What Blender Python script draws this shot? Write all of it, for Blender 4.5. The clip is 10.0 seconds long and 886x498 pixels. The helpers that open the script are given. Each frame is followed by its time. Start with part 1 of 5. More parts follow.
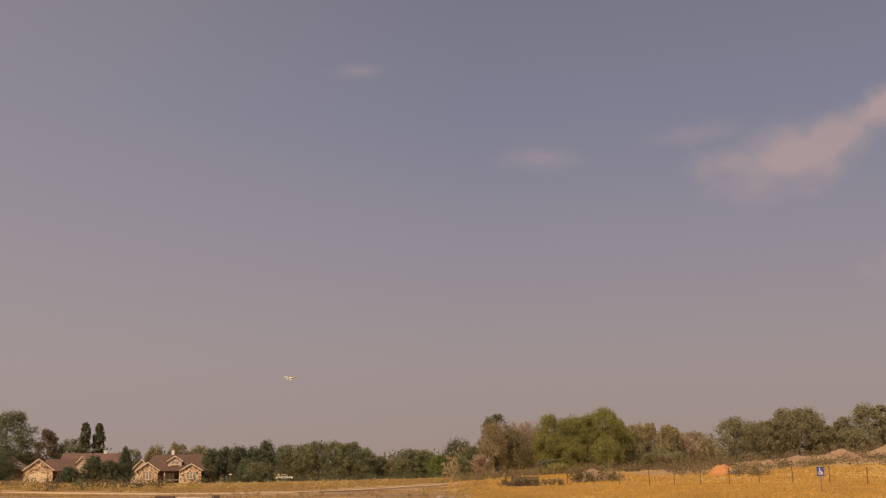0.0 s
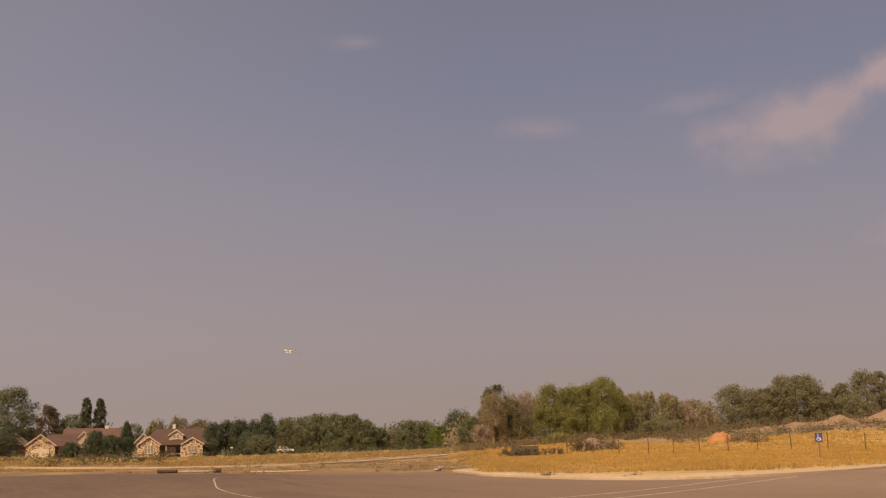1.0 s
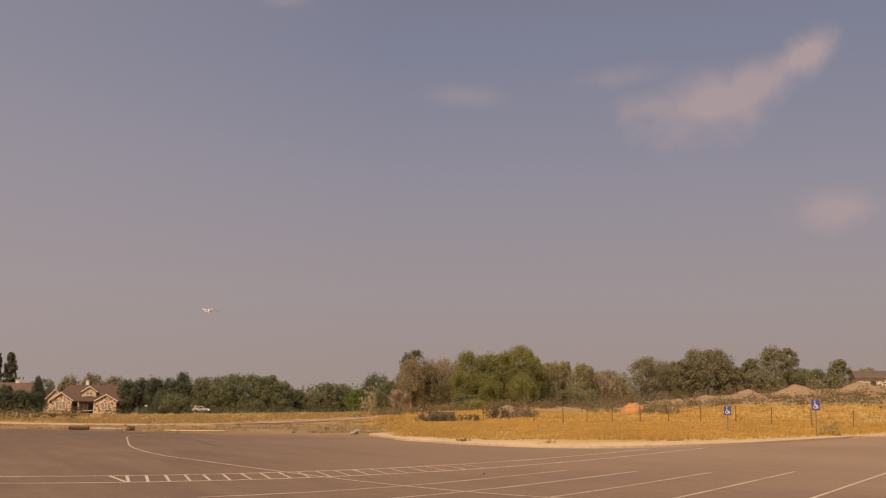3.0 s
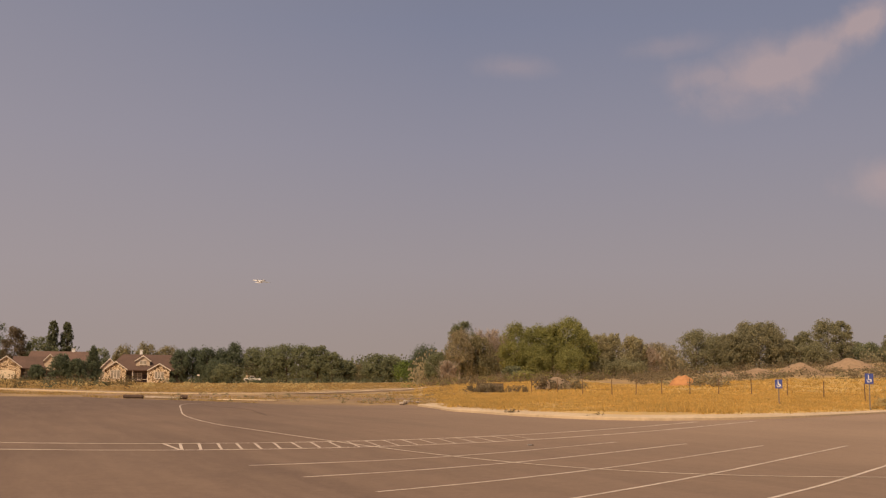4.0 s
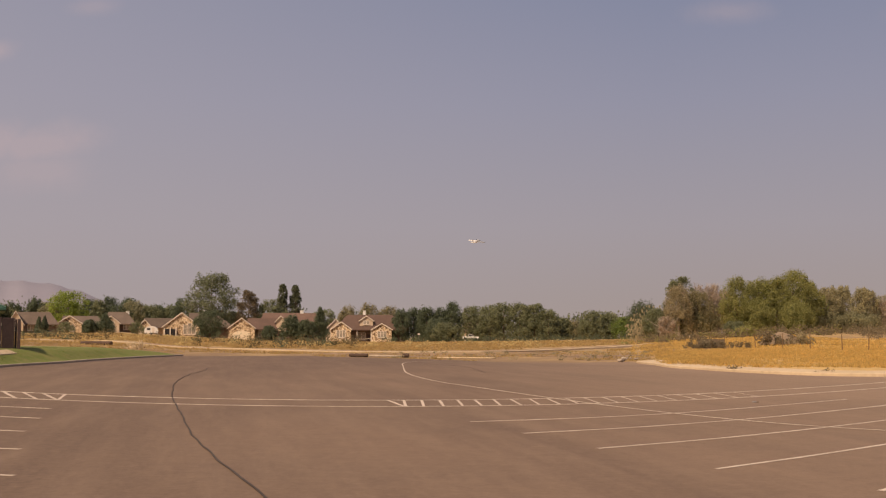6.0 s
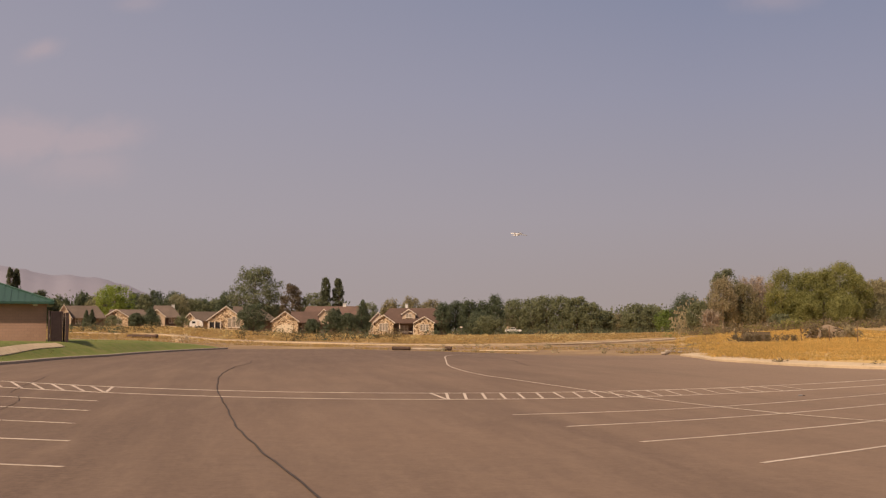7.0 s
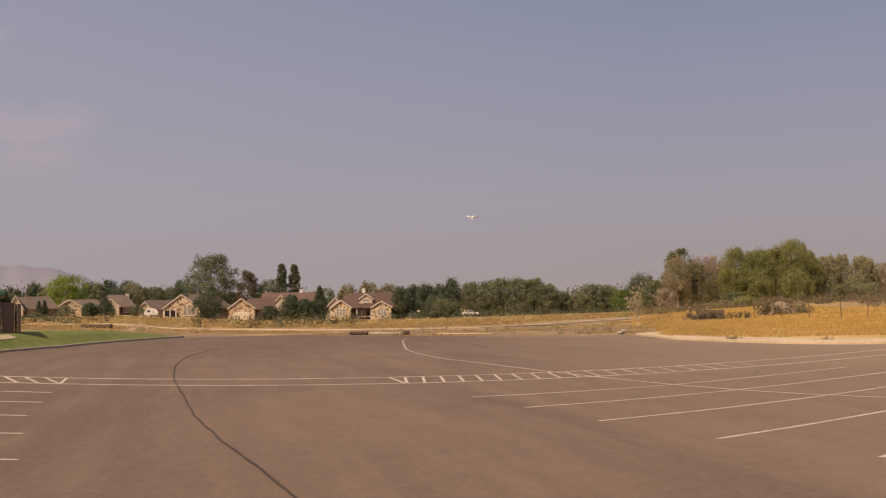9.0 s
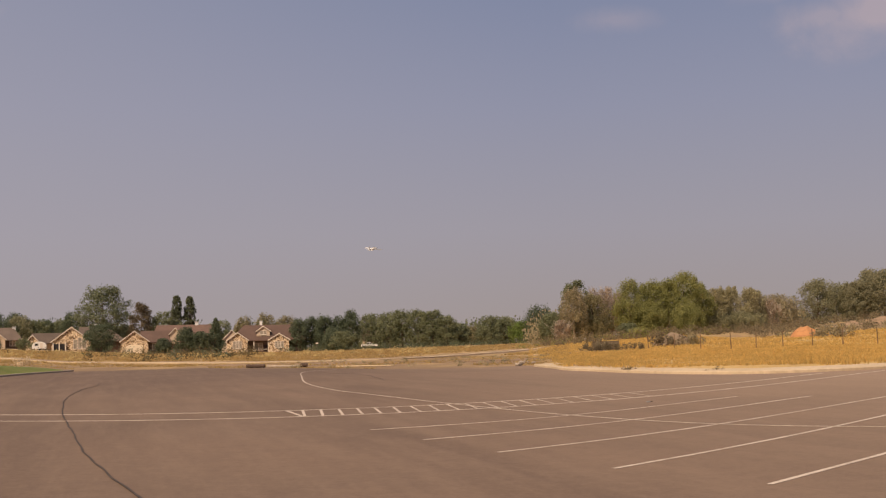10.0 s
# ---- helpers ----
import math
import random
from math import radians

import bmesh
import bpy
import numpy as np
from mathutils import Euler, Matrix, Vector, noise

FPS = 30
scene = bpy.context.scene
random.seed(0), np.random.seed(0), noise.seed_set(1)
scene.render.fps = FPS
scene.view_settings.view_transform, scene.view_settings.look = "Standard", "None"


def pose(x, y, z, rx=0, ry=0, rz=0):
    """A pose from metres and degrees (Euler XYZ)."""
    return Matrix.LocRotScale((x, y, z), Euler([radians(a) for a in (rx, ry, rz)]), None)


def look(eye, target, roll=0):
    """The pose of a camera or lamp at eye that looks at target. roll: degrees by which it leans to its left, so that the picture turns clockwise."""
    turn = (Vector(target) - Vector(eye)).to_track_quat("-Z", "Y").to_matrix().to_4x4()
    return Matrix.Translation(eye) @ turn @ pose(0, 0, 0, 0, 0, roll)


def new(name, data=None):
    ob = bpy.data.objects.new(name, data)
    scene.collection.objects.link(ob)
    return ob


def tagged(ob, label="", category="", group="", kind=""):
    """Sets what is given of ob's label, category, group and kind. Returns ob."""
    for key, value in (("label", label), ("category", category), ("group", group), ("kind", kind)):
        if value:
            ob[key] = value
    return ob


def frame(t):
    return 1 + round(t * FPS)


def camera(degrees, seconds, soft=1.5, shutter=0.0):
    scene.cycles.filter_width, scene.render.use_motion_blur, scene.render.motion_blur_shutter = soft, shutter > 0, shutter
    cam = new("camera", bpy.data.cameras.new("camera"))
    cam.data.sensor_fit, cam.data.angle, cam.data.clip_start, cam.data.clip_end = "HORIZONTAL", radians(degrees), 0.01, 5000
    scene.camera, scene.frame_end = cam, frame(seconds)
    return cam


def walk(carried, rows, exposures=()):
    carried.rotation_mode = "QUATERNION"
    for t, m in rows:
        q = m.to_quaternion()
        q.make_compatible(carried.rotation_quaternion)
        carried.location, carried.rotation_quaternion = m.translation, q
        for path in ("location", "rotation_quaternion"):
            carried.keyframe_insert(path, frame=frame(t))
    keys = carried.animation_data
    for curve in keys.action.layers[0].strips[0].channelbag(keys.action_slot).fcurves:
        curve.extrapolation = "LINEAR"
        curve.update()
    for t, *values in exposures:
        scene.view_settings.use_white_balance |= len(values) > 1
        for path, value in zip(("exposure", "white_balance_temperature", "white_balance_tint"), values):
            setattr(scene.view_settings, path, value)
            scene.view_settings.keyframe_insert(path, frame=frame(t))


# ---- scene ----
cam = camera(44.0, 10.0, soft=1.25)
EYE = 1.75
# seconds, then the turns of the camera in degrees: pitch + 90, lean, heading
ROWS = [
    (0.0, 101.681, 0.605, -0.758),
    (0.5, 101.106, 1.323, 0.088),
    (1.0, 100.200, 1.282, -0.741),
    (1.5, 99.632, 1.407, -2.256),
    (2.0, 99.154, 1.150, -3.827),
    (3.3, 97.866, -0.463, -4.925),
    (3.5, 97.455, -0.554, -4.443),
    (4.0, 96.860, -0.560, -2.499),
    (4.5, 95.962, -0.433, -0.084),
    (5.0, 95.523, -0.364, 2.840),
    (5.5, 95.055, -0.217, 6.180),
    (6.0, 94.607, 0.022, 8.744),
    (6.2, 94.458, -0.147, 9.474),
    (7.5, 94.072, 0.237, 11.191),
    (8.0, 93.719, 0.696, 10.628),
    (8.5, 93.560, 0.862, 9.869),
    (9.0, 93.373, 1.179, 8.731),
    (9.5, 93.997, 1.307, 7.019),
    (10.0, 94.918, 1.413, 3.465),
]
walk(cam, [(t, pose(0, 0, EYE, rx, ry, rz)) for t, rx, ry, rz in ROWS],
     exposures=[(0.0, 0.06, 7500, 15), (2.0, 0.07, 7350, 14), (3.5, 0.10, 7200, 13), (4.4, 0.10, 7020, 12), (5.0, 0.17, 6900, 12), (7.5, 0.24, 6600, 11), (10.0, 0.22, 6400, 10)])

# ---- light: hazy late-summer sun from behind the left shoulder ----
SUN_AZ, SUN_EL = -150.0, 45.0          # degrees from the view axis (+y) to the right, and up
sun = new("sun", bpy.data.lights.new("sun", "SUN"))
sun.data.energy, sun.data.angle, sun.data.color = 4.15, radians(2.0), (1.0, 0.80, 0.60)
a, e = radians(SUN_AZ), radians(SUN_EL)
sun_dir = Vector((math.sin(a) * math.cos(e), math.cos(a) * math.cos(e), math.sin(e)))
sun.matrix_basis = look(sun_dir * 50, (0, 0, 0))


def nodes_of(tree):
    """Short helpers over one node tree: n makes a node, l links, math makes a Math node."""
    def n(kind, **props):
        node = tree.nodes.new(kind)
        for k, v in props.items():
            if k == "op":
                node.operation = v
            elif k == "blend":
                node.data_type, node.blend_type = "RGBA", v
        return node

    def put(sock, v):
        if isinstance(v, bpy.types.NodeSocket):
            tree.links.new(v, sock)
        else:
            sock.default_value = v

    def m(op, a, b=0.0, c=0.0, clamp=False):
        node = n("ShaderNodeMath", op=op)
        node.use_clamp = clamp
        for sock, v in zip(node.inputs, (a, b, c)):
            put(sock, v)
        return node.outputs[0]

    def mix(f, a, b, blend="MIX"):
        node = n("ShaderNodeMix", blend=blend)
        put(node.inputs[0], f)
        put(node.inputs[6], a if not isinstance(a, tuple) else (*a, 1.0))
        put(node.inputs[7], b if not isinstance(b, tuple) else (*b, 1.0))
        return node.outputs[2]

    def noise_tex(vec, scale, detail=4.0, rough=0.55, distort=0.0):
        node = n("ShaderNodeTexNoise")
        if vec is not None:
            put(node.inputs["Vector"], vec)
        for k, v in (("Scale", scale), ("Detail", detail), ("Roughness", rough), ("Distortion", distort)):
            put(node.inputs[k], v)
        return node.outputs[0]

    def ramp(f, stops, interp="LINEAR"):
        node = n("ShaderNodeValToRGB")
        node.color_ramp.interpolation = interp
        el = node.color_ramp.elements
        while len(el) < len(stops):
            el.new(0.5)
        for item, (p, c) in zip(el, stops):
            item.position = p
            item.color = (*c, 1.0) if isinstance(c, tuple) else (c, c, c, 1.0)
        put(node.inputs[0], f)
        return node.outputs[0]
    return n, put, m, mix, noise_tex, ramp


def build_sky():
    world = bpy.data.worlds.new("sky")
    world.use_nodes = True
    scene.world = world
    tree = world.node_tree
    tree.nodes.clear()
    n, put, m, mix, noise_tex, ramp = nodes_of(tree)
    sky = n("ShaderNodeTexSky")
    sky.sky_type, sky.sun_disc = "NISHITA", False
    sky.sun_elevation, sky.sun_rotation = radians(SUN_EL), radians(SUN_AZ)
    sky.dust_density, sky.air_density = 6.0, 1.5
    way = n("ShaderNodeTexCoord").outputs["Generated"]
    sep = n("ShaderNodeSeparateXYZ")
    put(sep.inputs[0], way)
    x, y, z = sep.outputs
    haze = ramp(m("ADD", z, 0.06), SKY)
    side = m("MULTIPLY_ADD", x, -1.2, 0.05, clamp=True)          # smoke lies thicker to the left
    haze = mix(m("MULTIPLY", side, 0.58), haze, SKY_SMOKE)
    dim = mix(1.0, sky.outputs[0], (0.06, 0.06, 0.06), "MULTIPLY")
    base = mix(0.90, dim, haze)
    # thin clouds: soft ragged ellipses in the plane of the sky
    ahead = m("MAXIMUM", y, 0.05)
    u, v = m("DIVIDE", x, ahead), m("DIVIDE", z, ahead)
    ragged = noise_tex(way, 14.0, 6.0, 0.6, 0.4)
    fine = noise_tex(way, 45.0, 5.0, 0.6)
    total = None
    for az, el, long, tall, lean, amount in CLOUDS:
        u0, v0 = math.tan(radians(az)), math.tan(radians(el)) / math.cos(radians(az))
        du, dv = m("SUBTRACT", u, u0), m("SUBTRACT", v, v0)
        c, s = math.cos(radians(lean)), math.sin(radians(lean))
        p = m("ADD", m("MULTIPLY", du, c / long), m("MULTIPLY", dv, s / long))
        q = m("ADD", m("MULTIPLY", du, -s / tall), m("MULTIPLY", dv, c / tall))
        d = m("ADD", m("MULTIPLY", p, p), m("MULTIPLY", q, q))
        d = m("ADD", m("SQRT", d), m("MULTIPLY_ADD", ragged, 1.7, -0.85))
        d = m("ADD", d, m("MULTIPLY_ADD", fine, 0.5, -0.25))
        soft = m("MULTIPLY", m("POWER", m("MULTIPLY", m("SUBTRACT", 1.35, d, clamp=True), 0.95), 1.5), amount, clamp=True)
        total = soft if total is None else m("MAXIMUM", total, soft)
    base = mix(total, base, CLOUD)
    back = n("ShaderNodeBackground")
    put(back.inputs[0], base)
    back.inputs[1].default_value = 1.0
    tree.links.new(back.outputs[0], n("ShaderNodeOutputWorld").inputs[0])


SKY = [(0.0, (0.345, 0.288, 0.265)), (0.06, (0.345, 0.288, 0.265)), (0.16, (0.315, 0.287, 0.322)), (0.27, (0.252, 0.253, 0.334)),
       (0.377, (0.189, 0.211, 0.312)), (0.48, (0.165, 0.180, 0.262)), (0.75, (0.24, 0.24, 0.30)), (1.0, (0.31, 0.30, 0.34))]
SKY_SMOKE, CLOUD = (0.385, 0.345, 0.378), (0.425, 0.335, 0.350)
# heading, height, half length, half height, lean (degrees), opacity
CLOUDS = [(18.9, 15.35, 0.064, 0.033, 14, 0.70), (16.6, 15.5, 0.045, 0.018, 4, 0.45), (21.4, 16.2, 0.056, 0.024, 26, 0.66), (23.7, 17.4, 0.040, 0.019, 36, 0.78),
          (6.0, 16.3, 0.045, 0.013, 0, 0.26), (14.5, 17.1, 0.050, 0.012, 8, 0.22), (25.3, 9.9, 0.055, 0.024, 10, 0.55), (-29.2, 9.4, 0.055, 0.020, 6, 0.45),
          (-32.5, 9.2, 0.075, 0.030, 0, 0.50), (-29.6, 8.1, 0.060, 0.022, 0, 0.30), (-31.3, 13.7, 0.030, 0.013, 10, 0.45), (-3.5, 20.9, 0.028, 0.009, 0, 0.24), (-26.8, 16.3, 0.030, 0.010, 0, 0.25)]
build_sky()


# ---- materials ----
def material(name, rough=0.9, metal=0.0):
    mat = bpy.data.materials.new(name)
    mat.use_nodes = True
    tree = mat.node_tree
    bsdf = tree.nodes["Principled BSDF"]
    bsdf.inputs["Roughness"].default_value, bsdf.inputs["Metallic"].default_value = rough, metal
    bsdf.inputs["Specular IOR Level"].default_value = 0.3
    return mat, tree, bsdf


def bumped(tree, bsdf, height, strength, distance):
    b = tree.nodes.new("ShaderNodeBump")
    b.inputs["Strength"].default_value, b.inputs["Distance"].default_value = strength, distance
    tree.links.new(height, b.inputs["Height"])
    tree.links.new(b.outputs[0], bsdf.inputs["Normal"])


def spotted(name, c1, c2, c3, big, small, rough=0.9, bump=0.0, metal=0.0, per=""):
    """Two scales of variation between three colours; per: 'object' or 'island' adds a shade of its own to each piece."""
    mat, tree, bsdf = material(name, rough, metal)
    n, put, m, mix, noise_tex, ramp = nodes_of(tree)
    co = n("ShaderNodeTexCoord").outputs["Object"] if per != "world" else n("ShaderNodeNewGeometry").outputs["Position"]
    f1, f2 = noise_tex(co, big, 5.0, 0.6), noise_tex(co, small, 5.0, 0.65)
    col = mix(ramp(f1, [(0.35, 0.0), (0.65, 1.0)]), c1, c2)
    col = mix(ramp(f2, [(0.45, 0.0), (0.75, 1.0)]), col, c3)
    if per in ("object", "island"):
        rnd = n("ShaderNodeObjectInfo").outputs["Random"] if per == "object" else n("ShaderNodeNewGeometry").outputs["Random Per Island"]
        shade = ramp(rnd, [(0.0, 0.84), (1.0, 1.16)])
        col = mix(1.0, col, shade, "MULTIPLY")
    put(bsdf.inputs["Base Color"], col)
    if bump:
        bumped(tree, bsdf, f2, 0.6, bump)
    return mat


def asphalt_material():
    mat, tree, bsdf = material("weathered asphalt", 0.93)
    n, put, m, mix, noise_tex, ramp = nodes_of(tree)
    co = n("ShaderNodeNewGeometry").outputs["Position"]
    sep = n("ShaderNodeSeparateXYZ")
    put(sep.inputs[0], co)
    blotch, grain, streak = noise_tex(co, 0.08, 2.0, 0.5, 0.6), noise_tex(co, 9.0, 6.0, 0.7), noise_tex(co, 0.035, 3.0, 0.5, 0.8)
    col = mix(ramp(blotch, [(0.35, 0.0), (0.68, 1.0)]), ASPHALT_DARK, ASPHALT_PALE)
    col = mix(ramp(streak, [(0.42, 0.0), (0.62, 0.55)]), col, ASPHALT_WARM)
    # the drive at the far side was paved later and is darker, with a ragged edge
    drive = m("MULTIPLY", m("MULTIPLY_ADD", sep.outputs[1], 0.03, -1.3, clamp=True), m("MULTIPLY_ADD", sep.outputs[0], -0.10, -0.55, clamp=True))
    col = mix(m("MULTIPLY", drive, ramp(noise_tex(co, 0.11, 5.0, 0.65, 0.8), [(0.34, 0.40), (0.60, 1.0)])), col, ASPHALT_NEW)
    blot = noise_tex(co, 0.45, 6.0, 0.7, 1.2)
    col = mix(ramp(blot, [(0.50, 0.0), (0.70, 0.38)]), col, ASPHALT_NEW)
    # worn lanes along the paver's passes
    across = m("MULTIPLY_ADD", sep.outputs[1], 0.37, sep.outputs[0])
    lane, wide = n("ShaderNodeCombineXYZ"), n("ShaderNodeCombineXYZ")
    put(lane.inputs[0], across)
    put(lane.inputs[1], m("MULTIPLY", sep.outputs[1], 0.11))
    put(wide.inputs[0], m("MULTIPLY", across, 0.30))
    put(wide.inputs[1], m("MULTIPLY", sep.outputs[1], 0.012))
    band = noise_tex(wide.outputs[0], 1.0, 3.0, 0.6, 0.4)
    col = mix(ramp(band, [(0.42, 0.0), (0.66, 0.50)]), col, TYRE)
    scuff, patch = noise_tex(lane.outputs[0], 0.6, 5.0, 0.65, 0.5), noise_tex(lane.outputs[0], 1.3, 6.0, 0.7)
    col = mix(ramp(scuff, [(0.46, 0.0), (0.72, 0.32)]), col, TYRE)
    col = mix(ramp(patch, [(0.46, 0.0), (0.72, 0.42)]), col, ASPHALT_GRIT)
    bleach = m("MULTIPLY", m("ADD", m("MULTIPLY", sep.outputs[0], 0.045), m("MULTIPLY_ADD", sep.outputs[1], 0.008, -0.08), clamp=True), ramp(streak, [(0.3, 0.5), (0.6, 0.85)]))
    col = mix(bleach, col, ASPHALT_BLEACHED)
    coarse = noise_tex(co, 3.1, 6.0, 0.75)
    col = mix(ramp(coarse, [(0.50, 0.0), (0.68, 0.24)]), col, TYRE)
    col = mix(ramp(coarse, [(0.32, 0.24), (0.48, 0.0)]), col, ASPHALT_GRIT)
    col = mix(ramp(grain, [(0.4, 0.0), (0.8, 0.45)]), col, ASPHALT_GRIT)
    speck = noise_tex(co, 26.0, 3.0, 0.7)
    col = mix(ramp(speck, [(0.56, 0.0), (0.70, 0.55)]), col, TYRE)
    put(bsdf.inputs["Base Color"], col)
    bumped(tree, bsdf, grain, 0.5, 0.01)
    return mat


def paint_material():
    mat, tree, bsdf = material("worn white road paint", 0.8)
    n, put, m, mix, noise_tex, ramp = nodes_of(tree)
    co = n("ShaderNodeNewGeometry").outputs["Position"]
    wear = ramp(m("ADD", m("MULTIPLY", noise_tex(co, 6.0, 5.0, 0.7), 0.55), m("MULTIPLY", noise_tex(co, 0.5, 3.0), 0.45)), [(0.42, 0.0), (0.64, 0.62)])
    put(bsdf.inputs["Base Color"], mix(wear, PAINT, ASPHALT_PALE))
    return mat


def stone_material(name, c1, c2, c3, scale):
    mat, tree, bsdf = material(name, 0.9)
    n, put, m, mix, noise_tex, ramp = nodes_of(tree)
    co = n("ShaderNodeTexCoord").outputs["Object"]
    block, tone = noise_tex(co, scale, 2.0, 0.6, 0.3), noise_tex(co, scale * 0.3, 2.0)
    col = ramp(block, [(0.0, c2), (0.44, c1), (0.50, c3), (0.56, c2), (0.61, c1)], "CONSTANT")
    col = mix(ramp(tone, [(0.4, 0.0), (0.7, 0.35)]), col, c1)
    put(bsdf.inputs["Base Color"], col)
    return mat


def brick_material(name, c1, c2, mortar):
    mat, tree, bsdf = material(name, 0.9)
    n, put, m, mix, noise_tex, ramp = nodes_of(tree)
    co = n("ShaderNodeTexCoord").outputs["Object"]
    sep, comb = n("ShaderNodeSeparateXYZ"), n("ShaderNodeCombineXYZ")
    put(sep.inputs[0], co)
    put(comb.inputs[0], m("ADD", sep.outputs[0], sep.outputs[1]))
    put(comb.inputs[1], sep.outputs[2])
    b = n("ShaderNodeTexBrick")
    put(b.inputs["Vector"], comb.outputs[0])
    b.inputs["Color1"].default_value, b.inputs["Color2"].default_value, b.inputs["Mortar"].default_value = (*c1, 1), (*c2, 1), (*mortar, 1)
    for k, v in (("Scale", 1.0), ("Mortar Size", 0.012), ("Brick Width", 0.4), ("Row Height", 0.2)):
        b.inputs[k].default_value = v
    stain = noise_tex(co, 0.6, 4.0)
    put(bsdf.inputs["Base Color"], mix(ramp(stain, [(0.4, 0.0), (0.8, 0.35)]), b.outputs["Color"], (0.20, 0.12, 0.08)))
    bumped(tree, bsdf, b.outputs["Fac"], -0.4, 0.01)
    return mat


def ground_material():
    mat, tree, bsdf = material("dry grass and dirt", 1.0)
    n, put, m, mix, noise_tex, ramp = nodes_of(tree)
    co = n("ShaderNodeNewGeometry").outputs["Position"]
    sep, comb = n("ShaderNodeSeparateXYZ"), n("ShaderNodeCombineXYZ")
    put(sep.inputs[0], co)
    wide = n("ShaderNodeVectorMath", op="MULTIPLY")
    put(wide.inputs[0], co)
    wide.inputs[1].default_value = (1.0, 0.35, 1.0)
    big, mid, fine = noise_tex(wide.outputs[0], 0.035, 4.0, 0.6), noise_tex(wide.outputs[0], 0.16, 5.0, 0.6), noise_tex(co, 2.2, 6.0, 0.7)
    col = mix(ramp(mid, [(0.38, 0.0), (0.62, 1.0)]), STRAW_DARK, STRAW)
    col = mix(ramp(big, [(0.50, 0.0), (0.68, 0.8)]), col, STRAW_PALE)
    # the field to the right is deep gold, the waste ground ahead is paler and dustier
    gold = m("MULTIPLY", m("MULTIPLY_ADD", sep.outputs[0], 0.06, -0.05, clamp=True), ramp(mid, [(0.3, 0.75), (0.7, 1.0)]))
    col = mix(gold, col, GOLD)
    col = mix(ramp(fine, [(0.42, 0.0), (0.75, 0.55)]), col, DUST)
    far = m("SQRT", m("ADD", m("MULTIPLY", sep.outputs[0], sep.outputs[0]), m("MULTIPLY", sep.outputs[1], sep.outputs[1])))
    bank = m("MULTIPLY", m("MULTIPLY_ADD", far, 0.04, -5.6, clamp=True), m("MULTIPLY_ADD", sep.outputs[0], 0.05, -0.8, clamp=True))
    bare = m("MULTIPLY", m("MULTIPLY_ADD", sep.outputs[1], -0.04, 5.8, clamp=True), m("MULTIPLY_ADD", sep.outputs[0], -0.10, 0.9, clamp=True))
    soil = m("MULTIPLY", m("MAXIMUM", bank, bare), ramp(mid, [(0.36, 1.0), (0.64, 0.35)]))
    col = mix(soil, col, SOIL)
    put(bsdf.inputs["Base Color"], col)
    bumped(tree, bsdf, fine, 0.8, 0.12)
    return mat


ASPHALT_DARK, ASPHALT_PALE, ASPHALT_WARM, ASPHALT_GRIT, TYRE = (0.136, 0.089, 0.061), (0.186, 0.124, 0.084), (0.202, 0.129, 0.084), (0.252, 0.172, 0.117), (0.092, 0.059, 0.042)
ASPHALT_BLEACHED, ASPHALT_NEW = (0.350, 0.240, 0.158), (0.112, 0.073, 0.053)
PAINT = (0.60, 0.495, 0.395)
SOIL = (0.235, 0.155, 0.092)
STRAW, STRAW_DARK, STRAW_PALE, GOLD, DUST = (0.450, 0.302, 0.134), (0.250, 0.168, 0.080), (0.490, 0.355, 0.196), (0.590, 0.390, 0.128), (0.324, 0.216, 0.114)
